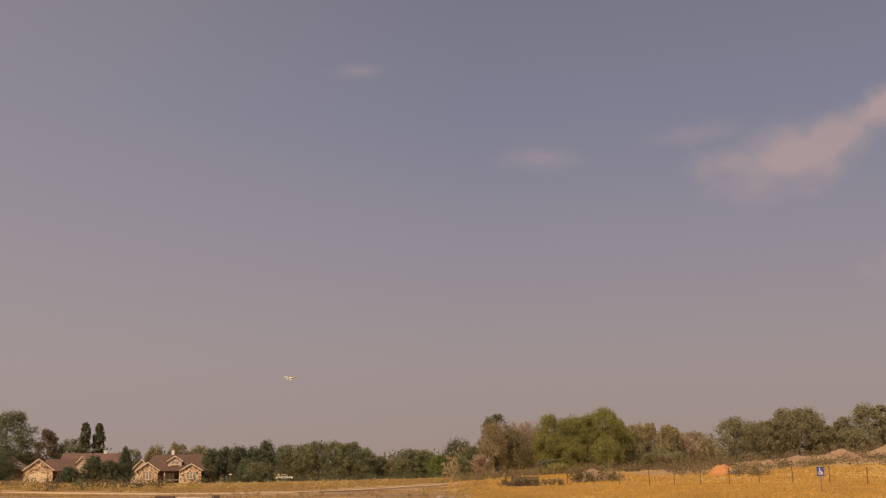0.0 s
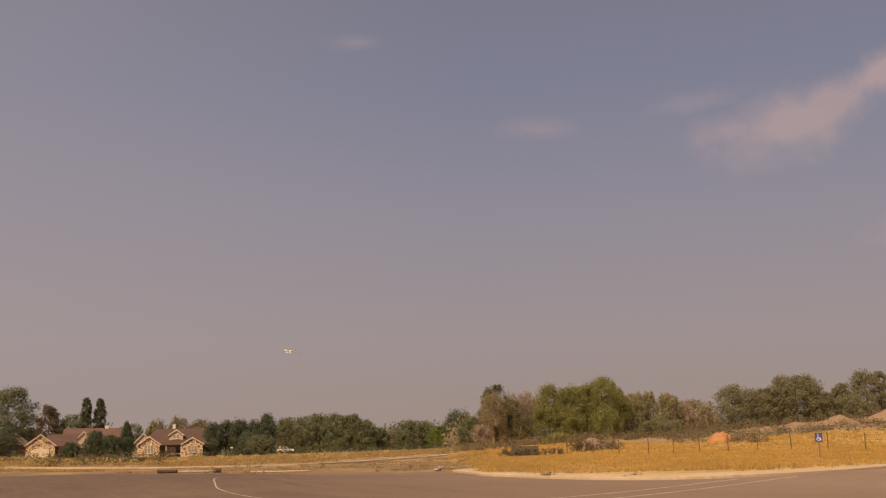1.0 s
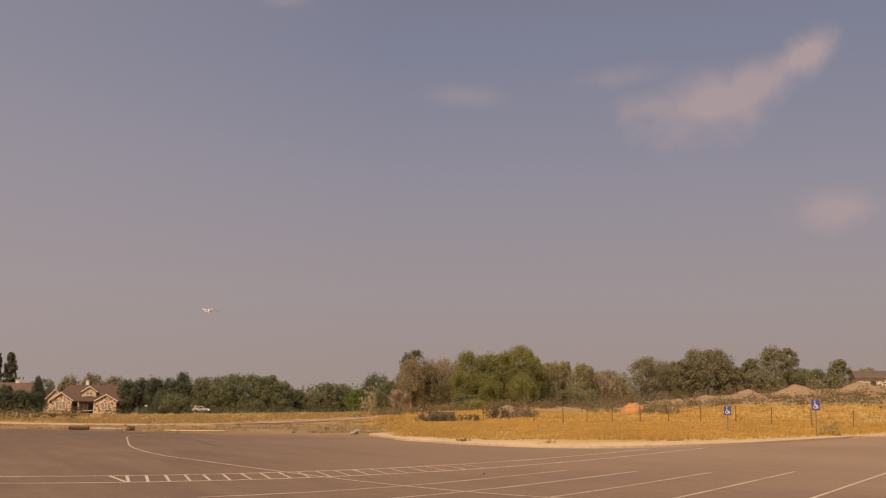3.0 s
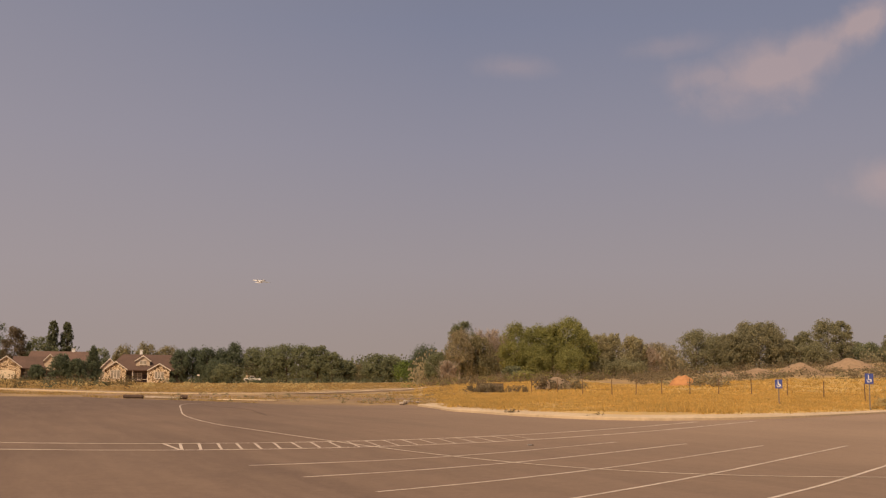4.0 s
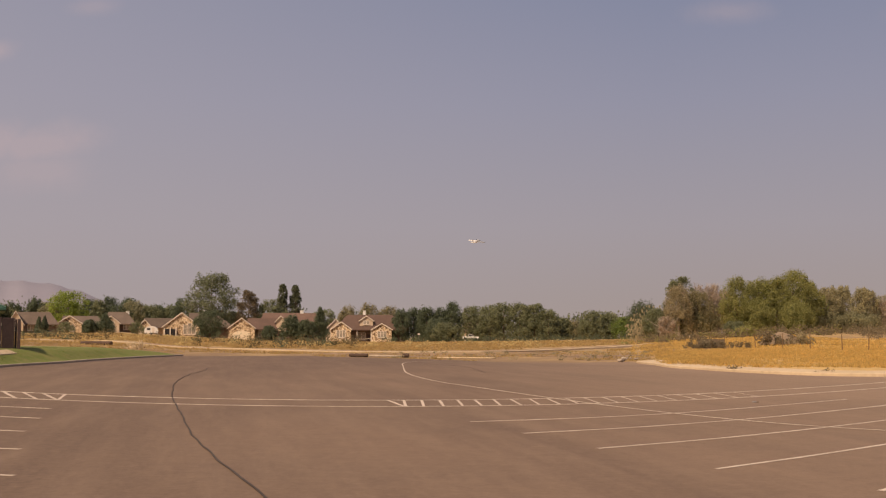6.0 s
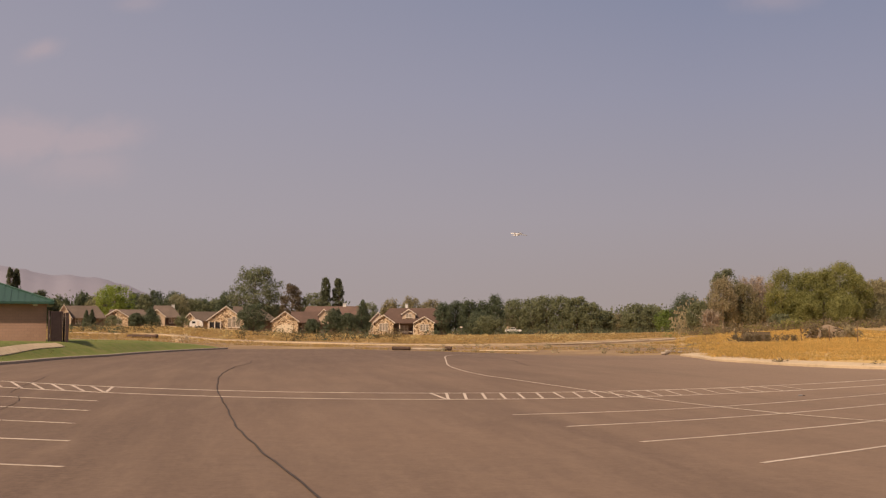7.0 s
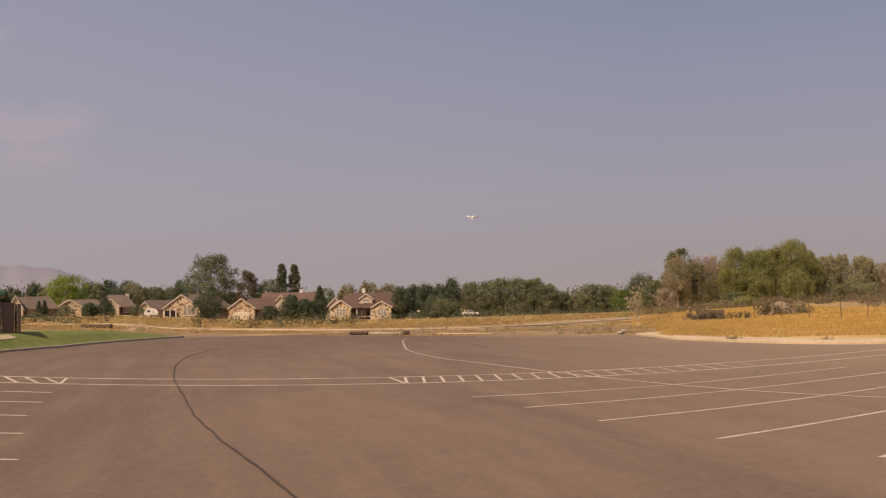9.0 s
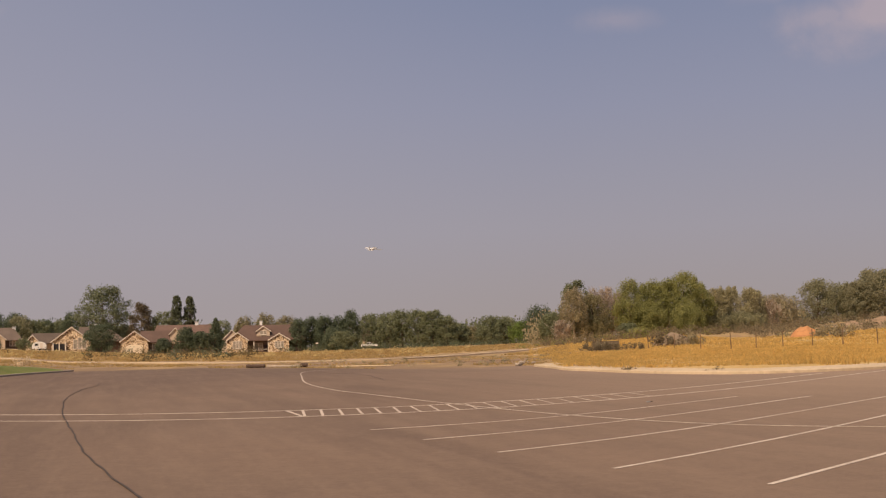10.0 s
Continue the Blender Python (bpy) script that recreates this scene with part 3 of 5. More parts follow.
# ---- lawn ----
verts, faces, rows_n = [], [], 26
lawn_az = np.arange(-74, -22.0, 0.5)
for a in lawn_az:
    d0 = lawn_edge(a) + 0.36
    d1 = d0 + 1.0 + 30 * ramp01((-21.5 - a) / 7)
    for j in range(rows_n):
        d = d0 + (d1 - d0) * (j / (rows_n - 1)) ** 1.5
        x, y, _ = polar(d, a, 0)
        verts.append((x, y, max(0.13, lie(x, y) + 0.05)))
for i in range(len(lawn_az) - 1):
    for j in range(rows_n - 1):
        p = i * rows_n + j
        faces.append((p, p + 1, p + rows_n + 1, p + rows_n))
lawn = tagged(mesh_object("lawn", verts, faces, M["lawn"], smooth=True), "mown green lawn sloping up from the kerb", "lawn", kind="structure")


def lawn_z(x, y):
    return max(0.13, lie(x, y) + 0.05)



# ---- footpath, street and waste ground ----
def strip(name, line, width, lift, mat, label, category, height=lie):
    verts, faces, k = [], [], 7
    for i, c in enumerate(line):
        way = (line[min(i + 1, len(line) - 1)] - line[max(i - 1, 0)]).normalized()
        side = Vector((-way.y, way.x))
        for j in range(k):
            p = c + side * width * (j / (k - 1) - 0.5)
            verts.append((p.x, p.y, height(p.x, p.y) + lift))
        verts += [(verts[-1][0], verts[-1][1], verts[-1][2] - 0.15)]
        q = verts[-1 - k]
        verts += [(q[0], q[1], q[2] - 0.15)]
    s = k + 2
    for i in range(len(line) - 1):
        p = i * s
        for j in range(k - 1):
            faces.append((p + j, p + j + s, p + j + 1 + s, p + j + 1))
        faces.append((p + k - 1, p + k - 1 + s, p + k + s, p + k))
        faces.append((p + k + 1, p + k + 1 + s, p + s, p))
    return tagged(mesh_object(name, verts, faces, mat), label, category, kind="structure")


path_line = smooth_line([(-30.5, 39.0), (-33.2, 46.8), (-35.9, 55.3), (-37.9, 62.0), (-39.0, 67.2)], 0.6)
strip("footpath", path_line, 0.62, 0.05, M["concrete"], "pale concrete footpath across the lawn to the gate", "footpath", lawn_z)
street = smooth_line([(-180, 190), (-112, 165), (-62, 148), (-41, 137), (-31, 128), (-18, 127), (-11, 134), (-5, 155), (6, 195)], 3.0)
strip("road", street, 7.0, 0.05, M["dirt"], "dusty narrow street between the lot and the houses", "road")
strip("pavement", [p + Vector((0, -4.4)) for p in street], 1.9, 0.12, M["concrete"], "pale concrete pavement along the street", "pavement")
strip("dirt_track", smooth_line([(-30, 112), (-18, 108), (-8, 106), (4, 112), (14, 124)], 2.0), 7.0, 0.03, M["dirt"], "bare dirt strip beyond the lot", "dirt")


# ---- restroom building on the lawn ----
def restroom():
    a = -31.9
    x, y, _ = polar(84.5, a, 0)
    z = 0.98
    root = thing("restroom_building", pose(x, y, z - 0.25, 0, 0, 31), "low tan block building with a green metal hip roof", "building")
    # local x along the long wall, y away; its near right corner lies at the gate
    x0, x1, y0, y1, top = -16.0, 1.62, -3.2, 5.6, 3.05
    bm = bmesh.new()
    for q in ((x0, x1, y0, y0 + 0.25), (x0, x1, y1 - 0.25, y1), (x0, x0 + 0.25, y0 + 0.25, y1 - 0.25), (x1 - 0.25, x1, y0 + 0.25, y1 - 0.25)):
        box(*q, 0, top, bm)
    part("wall", bm, M["brick"], root, "tan split-face block wall")
    part("plinth", box(x0 - 0.03, x1 + 0.03, y0 - 0.03, y1 + 0.03, 0, 0.28), M["kerb"], root)
    o, front, ridge = 0.5, 0.55, 4.85
    mid = (y0 - front + y1 + o) / 2
    half = mid - y0 + front
    bm = bmesh.new()
    c = [bm.verts.new(p) for p in ((x0 - o, y0 - front, top), (x1 + o, y0 - front, top), (x1 + o, y1 + o, top), (x0 - o, y1 + o, top))]
    d = [bm.verts.new(p) for p in ((x0 - o, y0 - front, top - 0.16), (x1 + o, y0 - front, top - 0.16), (x1 + o, y1 + o, top - 0.16), (x0 - o, y1 + o, top - 0.16))]
    r = [bm.verts.new((x0 - o + half, mid, ridge)), bm.verts.new((x1 + o - half, mid, ridge))]
    for f in ((c[0], c[1], r[1], r[0]), (c[2], c[3], r[0], r[1]), (c[1], c[2], r[1]), (c[3], c[0], r[0]), d[::-1]):
        bm.faces.new(f)
    for i in range(4):
        bm.faces.new((c[i], d[i], d[(i + 1) % 4], c[(i + 1) % 4]))
    roof = part("roof", bm, M["green_metal"], root, "green standing-seam metal hip roof")
    # seams, one by one, up the front slope and the right hip
    slope = (ridge - top) / half
    xs = x0 - o + 0.45
    while xs < x1 + o - 0.1:
        run = min(half, xs - (x0 - o), (x1 + o) - xs)
        part("seam", rod((xs, y0 - front, top + 0.02), (xs, y0 - front + run, top + 0.02 + run * slope), 0.025, sides=4), M["green_metal"], roof)
        xs += 0.45
    ys = y0 - front + 0.45
    while ys < y1 + o - 0.1:
        run = min(half, ys - (y0 - front), (y1 + o) - ys)
        part("seam", rod((x1 + o, ys, top + 0.02), (x1 + o - run, ys, top + 0.02 + run * slope), 0.025, sides=4), M["green_metal"], roof)
        ys += 0.45
    part("ridge_cap", rod((x1 + o, y0 - front, top + 0.03), (x1 + o - half, mid, ridge + 0.03), 0.07, sides=6), M["green_metal"], root)
    part("ridge_cap", rod((x0 - o + half, mid, ridge + 0.03), (x1 + o - half, mid, ridge + 0.03), 0.07, sides=6), M["green_metal"], root)
    part("roof_vent", box(x1 - 4.6, x1 - 4.1, mid - 2.2, mid - 1.8, ridge - 0.75, ridge - 0.25, bevel=0.04), M["grey"], root, "small grey roof vent")
    part("gutter", box(x0 - o, x1 + o, y0 - front - 0.10, y0 - front - 0.01, top - 0.18, top - 0.04, bevel=0.02), M["green_metal"], root)
    part("light_fixture", box(x1 - 0.9, x1 - 0.6, y0 - 0.14, y0 - 0.01, 2.75, 2.95, bevel=0.02), M["white"], root)


restroom()


def enclosure():
    x, y, _ = polar(80.6, -30.28, 0)
    root = thing("enclosure_gate", pose(x, y, 0.72, 0, 0, 30), "dark brown steel gate of a bin enclosure standing on the lawn", "gate")
    part("post", box(-0.62, -0.48, -0.07, 0.07, 0, 2.42, bevel=0.02), M["gate"], root)
    part("post", box(0.52, 0.74, -0.05, 0.12, 0, 2.30, bevel=0.02), M["gate"], root)
    leaf = part("gate_leaf", box(-0.46, 0.34, -0.03, 0.03, 0.06, 2.38, bevel=0.01), M["gate"], root, "ribbed dark steel gate leaf")
    for k in range(6):
        part("rib", box(-0.40 + k * 0.13, -0.36 + k * 0.13, -0.06, -0.031, 0.1, 2.34), M["gate"], leaf)
    part("back_panel", box(0.36, 0.50, 0.3, 1.5, 0, 2.28, bevel=0.02), M["gate"], root)
    part("hinge", rod((-0.5, -0.06, 0.6), (-0.5, -0.06, 0.8), 0.03), M["steel"], root)
    part("hinge", rod((-0.5, -0.06, 1.8), (-0.5, -0.06, 2.0), 0.03), M["steel"], root)


enclosure()


# ---- houses ----
def roof_ridge_x(x0, x1, y0, y1, eave, ridge, hip0=0.0, hip1=0.0, over=0.5, thick=0.22):
    """A roof whose ridge runs along x; hip0 and hip1 draw the ridge's ends in."""
    bm = bmesh.new()
    a, b, c, d, m = x0 - over, x1 + over, y0 - over, y1 + over, (y0 + y1) / 2
    hi = [bm.verts.new(p) for p in ((a, c, eave), (b, c, eave), (b, d, eave), (a, d, eave))]
    lo = [bm.verts.new(p) for p in ((a, c, eave - thick), (b, c, eave - thick), (b, d, eave - thick), (a, d, eave - thick))]
    r = [bm.verts.new((a + hip0, m, ridge)), bm.verts.new((b - hip1, m, ridge))]
    for f in ((hi[0], hi[1], r[1], r[0]), (hi[2], hi[3], r[0], r[1]), (hi[1], hi[2], r[1]), (hi[3], hi[0], r[0]), lo[::-1]):
        bm.faces.new(f)
    for i in range(4):
        bm.faces.new((hi[i], lo[i], lo[(i + 1) % 4], hi[(i + 1) % 4]))
    return bm


def front_gable(root, x0, x1, y0, y1, eave, apex, wall, roof_mat, base=-0.6):
    """A wing with its gable to the street: wall, roof slabs, white rake boards."""
    m, over = (x0 + x1) / 2, 0.35
    part("gable_wall", prism([(x0, base), (x1, base), (x1, eave), (m, apex), (x0, eave)], y0, y1), wall, root)
    s = (apex - eave) / (m - x0)
    t = 0.22
    e = eave - s * over
    roof = part("gable_roof", prism([(x0 - over, e + 0.02), (m, apex + 0.02), (x1 + over, e + 0.02), (x1 + over, e + 0.02 + t), (m, apex + 0.02 + t), (x0 - over, e + 0.02 + t)],
                                    y0 - over, y1), roof_mat, root)
    for sx in (-1, 1):
        xa = x0 - over if sx < 0 else x1 + over
        part("rake_board", prism([(xa, e - 0.05), (m, apex - 0.05), (m, apex + 0.26), (xa, e + 0.26)], y0 - over - 0.06, y0 - over - 0.003), M["trim"], roof)


def window(root, x0, x1, z0, z1, y, lights=2, arch=False):
    # pane colour carries the sky's reflection
    w = part("window", box(x0, x1, y - 0.03, y + 0.06, z0, z1), M["sky_glass"], root, "white-framed window, sky reflection painted pale on the glass")
    f = 0.12
    bm = box(x0 - f, x0, y - 0.08, y - 0.01, z0 - f, z1 + f)
    box(x1, x1 + f, y - 0.08, y - 0.01, z0 - f, z1 + f, bm)
    box(x0, x1, y - 0.08, y - 0.01, z0 - f, z0, bm)
    box(x0, x1, y - 0.08, y - 0.01, z1, z1 + f, bm)
    part("frame", bm, M["trim"], w)
    for k in range(1, lights):
        c = x0 + (x1 - x0) * k / lights
        part("mullion", box(c - 0.09, c + 0.09, y - 0.07, y - 0.035, z0, z1), M["trim"], w)
    part("transom", box(x0, x1, y - 0.065, y - 0.04, z0 + (z1 - z0) * 0.62, z0 + (z1 - z0) * 0.62 + 0.07), M["trim"], w)
    part("sill", box(x0 - 0.2, x1 + 0.2, y - 0.16, y - 0.082, z0 - f - 0.1, z0 - f), M["trim"], w)


def chimney(root, x, y, z0, z1, w=0.9):
    c = part("chimney", box(x - w / 2, x + w / 2, y - w / 2, y + w / 2, z0, z1), M["white"], root, "white boxed chimney")
    part("cap", box(x - w / 2 - 0.1, x + w / 2 + 0.1, y - w / 2 - 0.1, y + w / 2 + 0.1, z1, z1 + 0.15), M["white"], c)


def house_root(az, d, label, turn=0.0):
    x, y, _ = polar(d, az, 0)
    return thing("house", pose(x, y, lie(x, y), 0, 0, -az + turn), label, "house", "houses along the street")


def house_dormer():
    root = house_root(-13.0, 320, "single-storey stone house with brown shingle roof, dormer and two front gables")
    part("wall", box(-7.6, 12.9, 2.2, 11, -0.6, 3.5), M["shade_wall"], root)
    part("main_roof", roof_ridge_x(-7.6, 13.2, 1.2, 11.5, 3.5, 7.85, 4.0, 0.8), M["shingle"], root, "brown asphalt shingle roof")
    front_gable(root, -10.2, -4.6, 1.0, 8, 3.5, 6.4, M["stucco"], M["shingle"])
    front_gable(root, -8.6, -2.9, -1.2, 5.0, 3.5, 5.55, M["stone"], M["shingle"])
    front_gable(root, 3.1, 8.8, -0.6, 5.0, 3.4, 5.1, M["stone"], M["shingle"])
    front_gable(root, -0.4, 3.4, 2.0, 6.5, 6.0, 7.3, M["stucco"], M["shingle"], 4.6)
    window(root, 0.7, 2.3, 5.1, 6.0, 1.98, 2)
    window(root, -7.0, -4.6, 1.2, 3.2, -1.22, 3)
    window(root, -9.8, -8.95, 1.0, 3.0, 0.98, 1)
    window(root, 4.8, 7.2, 1.2, 2.9, -0.62, 3)
    window(root, -0.9, 1.2, 0.6, 2.5, 2.18, 2)
    part("door", box(1.7, 2.7, 2.1, 2.25, 0, 2.1), M["gate"], root)
    for x in (-1.2, 2.9):
        part("porch_post", box(x - 0.12, x + 0.12, 0.2, 0.44, -0.6, 3.4), M["trim"], root)
    part("porch_rail", box(-2.6, 2.9, 0.25, 0.33, 0.75, 0.87), M["trim"], root)
    part("porch_roof", box(-3.0, 3.4, -0.1, 2.2, 3.25, 3.46), M["shingle"], root)
    chimney(root, 0.9, 7.0, 7.2, 9.0, 0.8)


def house_garage():
    root = house_root(-18.85, 320, "stone-fronted house with a cream garage door and brown roof")
    front_gable(root, -5.3, 2.2, -2.0, 8, 3.2, 6.0, M["stone"], M["shingle"])
    g = part("garage_door", prism([(-3.8, -0.1), (0.8, -0.1), (0.8, 1.95), (-0.3, 2.35), (-2.7, 2.35), (-3.8, 1.95)], -2.06, -1.97), M["garage"], root, "cream panelled garage door")
    for k in range(4):
        part("panel", box(-3.6, 0.6, -2.085, -2.063, 0.02 + k * 0.44, 0.38 + k * 0.44), M["garage"], g)
    part("wall", box(1.0, 21, 2.0, 11, -0.6, 3.0), M["shade_wall"], root)
    part("main_roof", roof_ridge_x(0.6, 8.0, 1.0, 10, 3.0, 6.2, 0.0, 0.0), M["shingle"], root)
    part("main_roof", roof_ridge_x(3.2, 20.5, 2.4, 13, 3.2, 7.8, 2.0, 1.0), M["shingle"], root)
    front_gable(root, 8.2, 11.0, 1.5, 7, 5.2, 6.7, M["stucco"], M["shingle"], 2.4)
    window(root, 3.4, 5.0, 0.9, 2.5, 1.98, 2)
    chimney(root, 15.9, 8.0, 6.6, 8.5, 0.95)


def house_tall_window():
    root = house_root(-21.85, 318, "tan stone house with a tall arched window and covered entry")
    front_gable(root, -6.6, 3.6, -1.0, 8, 2.5, 6.4, M["stone"], M["shingle"])
    for x in (-0.5, 0.7, 1.9):
        window(root, x - 0.42, x + 0.42, 0.6, 3.0 if x != 0.7 else 3.5, -1.02, 1)
    # no recess is built: a dark sheet on the wall stands for its shade
    part("entry", box(-6.0, -3.2, -1.05, -0.97, 0, 2.0), M["glass"], root, "flat dark panel imitating the shade of a recessed entry")
    for x in (-6.2, -4.6, -3.0):
        part("porch_post", box(x - 0.15, x + 0.15, -1.5, -1.2, -0.6, 2.3), M["trim"], root)
    part("wall", box(1.0, 13, 2.0, 10, -0.6, 2.6), M["shade_wall"], root)
    part("main_roof", roof_ridge_x(0.5, 12.5, 0.8, 10.5, 2.6, 6.6, 0.5, 5.2), M["grey_shingle"], root)
    part("wall", box(-13, -5, 3.0, 10, -0.6, 2.4), M["stucco"], root)
    part("main_roof", roof_ridge_x(-12.8, -3.0, 2.0, 10, 2.4, 5.1, 1.5, 0.0), M["grey_shingle"], root)
    front_gable(root, -13.2, -9.9, 0.6, 6, 2.6, 4.4, M["stone"], M["grey_shingle"])
    chimney(root, 5.2, 6.5, 5.4, 7.2, 1.1)


def house_small(az, d, label, wall, turn, gl, gr, apex, ridge, right, win, stack=False):
    root = house_root(az, d, label, turn)
    front_gable(root, gl, gr, -1.0, 7, 2.6, apex, wall, M["grey_shingle"])
    part("wall", box(gr - 1.0, right, 1.6, 9, -0.6, 2.5), M["shade_wall"], root)
    part("main_roof", roof_ridge_x(gl + 1.2, right, 0.8, 9.5, 2.5, ridge, 0.8, 2.5), M["grey_shingle"], root)
    window(root, *win, -1.02, 2)
    window(root, gr + 1.2, gr + 2.6, 0.9, 2.2, 1.58, 2)
    if stack:
        chimney(root, right - 1.8, 5.2, ridge - 1.4, ridge + 0.1, 0.9)


house_dormer()
house_garage()
house_tall_window()
house_small(-25.55, 330, "cream gabled house with an arched window and grey-brown roof", M["stucco"], 0, -2.4, 2.3, 4.6, 6.0, 6.4, (-0.9, 0.9, 0.9, 3.0), True)
house_small(-27.5, 330, "stone gabled house half hidden by shrubs", M["stone"], 0, -3.4, 3.2, 4.7, 4.9, 9.5, (-1.2, 1.2, 0.6, 2.2))
house_small(-30.0, 325, "pale cottage with red-brown windows and a brown roof", M["stucco"], 0, -2.0, 2.0, 6.0, 6.0, 11.0, (-0.6, 1.2, 0.9, 2.8))
# a grey roof between the far trees
root = house_root(-7.0, 352, "grey-roofed house glimpsed between trees")
part("wall", box(-4, 5, 0, 8, -0.6, 3.2), M["stucco"], root)
part("roof", roof_ridge_x(-4, 5, 0, 8, 3.2, 6.2), M["grey_shingle"], root)
part("chimney", box(2.0, 2.8, 3, 3.8, 5.5, 7.0), M["trim"], root)


# ---- trees ----
PROFILE = {   # share of the half width at heights 0, 1/4, 1/2, 3/4, 1 of the crown
    "broad": (0.65, 0.95, 1.0, 0.92, 0.50), "round": (0.85, 1.0, 1.0, 0.88, 0.45), "column": (0.65, 0.95, 1.0, 0.98, 0.55), "spire": (0.9, 1.0, 0.98, 0.85, 0.45),
    "cone": (0.9, 1.0, 0.72, 0.42, 0.05), "dome": (0.95, 1.0, 1.0, 0.92, 0.62), "ragged": (0.8, 0.95, 1.0, 0.85, 0.40),
}
STYLE = {   # profile, foliage, where the crown begins, clumps, leaves a clump, leaf size, bark, name
    "cottonwood": ("broad", "cottonwood", 0.2, 125, 42, 0.42, "bark", "cottonwood_tree"), "dark": ("spire", "dark", 0.04, 60, 40, 0.40, "bark", "tree"),
    "russet": ("round", "russet", 0.10, 80, 40, 0.40, "bark", "tree"), "olive": ("round", "olive", 0.05, 60, 42, 0.42, "bark", "tree"),
    "poplar": ("column", "poplar", 0.08, 120, 42, 0.38, "bark", "poplar_tree"), "bright": ("dome", "bright", 0.2, 65, 42, 0.42, "bark", "tree"),
    "round": ("round", "dark", 0.02, 75, 42, 0.34, "bark", "tree"), "conical": ("cone", "dark", 0.02, 75, 42, 0.34, "bark", "conifer_tree"),
    "sparse": ("ragged", "olive", 0.1, 22, 30, 0.30, "bark", "tree"), "sage": ("ragged", "sage", 0.06, 50, 38, 0.42, "bark", "tree"),
    "green": ("round", "green", 0.02, 50, 42, 0.40, "bark", "tree"), "tan": ("ragged", "tan", 0.06, 70, 44, 0.36, "pale_bark", "tree"),
    "dead": ("ragged", "dead", 0.12, 34, 34, 0.30, "pale_bark", "dying_tree"),
    "aspen": ("column", "aspen", 0.06, 64, 40, 0.34, "pale_bark", "tree"),
    "hazy": ("round", "hazy", 0.06, 65, 42, 0.40, "bark", "tree"), "leafy": ("ragged", "leafy", 0.08, 60, 64, 0.36, "bark", "tree"), "dome": ("dome", "dome", 0.03, 140, 56, 0.42, "bark", "tree"),
}
WORDS = {
    "cottonwood": "tall airy cottonwood with grey-green leaves behind the houses", "dark": "dark green broadleaf tree at the edge of the field",
    "russet": "reddish-brown leafed tree behind the roofs", "olive": "olive-green tree in the far tree line", "poplar": "slim dark columnar poplar",
    "bright": "rounded yellow-green tree behind the houses", "round": "dense dark green yard tree before a house", "conical": "cone-shaped dark evergreen beside a house",
    "sparse": "thin scruffy young tree before the houses", "sage": "grey-green ragged tree in the far tree line", "green": "fresh green bushy tree at the field's edge",
    "tan": "dry tan-brown tree with thinning leaves", "dead": "half-dead brown tree with bare twigs",
    "aspen": "slim grey-olive tree with a thinning upright crown",
    "leafy": "sunlit yellow-green leafy tree in the grove", "hazy": "dusky green tree with smoke haze painted into its leaves", "dome": "wide dark dome-shaped tree beyond the earth bank",
}
tree_count = 0


def leaf_cloud(rng, centres, radius, per, size, axis_x, tall=1.0):
    """Quads in loose clumps, facing mostly outwards from their clump and the trunk."""
    c = np.repeat(centres, per, axis=0)
    r = np.repeat(radius, per)
    off = rng.normal(size=c.shape)
    off /= np.linalg.norm(off, axis=1)[:, None]
    pos = c + off * np.array([1.0, 1.0, tall]) * (r * rng.uniform(0.25, 1.0, len(c)) ** 0.6)[:, None]
    nor = off * 0.7 + rng.normal(size=c.shape) * 0.55
    out = pos - axis_x
    nor += 0.5 * out / (np.linalg.norm(out, axis=1)[:, None] + 1e-6)
    nor /= np.linalg.norm(nor, axis=1)[:, None]
    t = np.cross(nor, rng.normal(size=c.shape))
    t /= np.linalg.norm(t, axis=1)[:, None]
    b = np.cross(nor, t)
    s = size * rng.uniform(0.55, 1.25, len(c))[:, None]
    quad = np.stack([pos - t * s * 0.6, pos - b * s * 0.42, pos + t * s * 0.6, pos + b * s * 0.42], 1)
    return quad.reshape(-1, 3)


def quads_object(name, v, mat, parent, corners=4):
    me = bpy.data.meshes.new(name)
    k = len(v) // corners
    me.vertices.add(len(v))
    me.vertices.foreach_set("co", v.astype(np.float32).ravel())
    me.loops.add(len(v))
    me.loops.foreach_set("vertex_index", np.arange(len(v), dtype=np.int32))
    me.polygons.add(k)
    me.polygons.foreach_set("loop_start", np.arange(0, len(v), corners, dtype=np.int32))
    me.materials.append(mat)
    me.update()
    me.validate()
    ob = new(name, me)
    if parent is not None:
        ob.parent = parent
    return ob


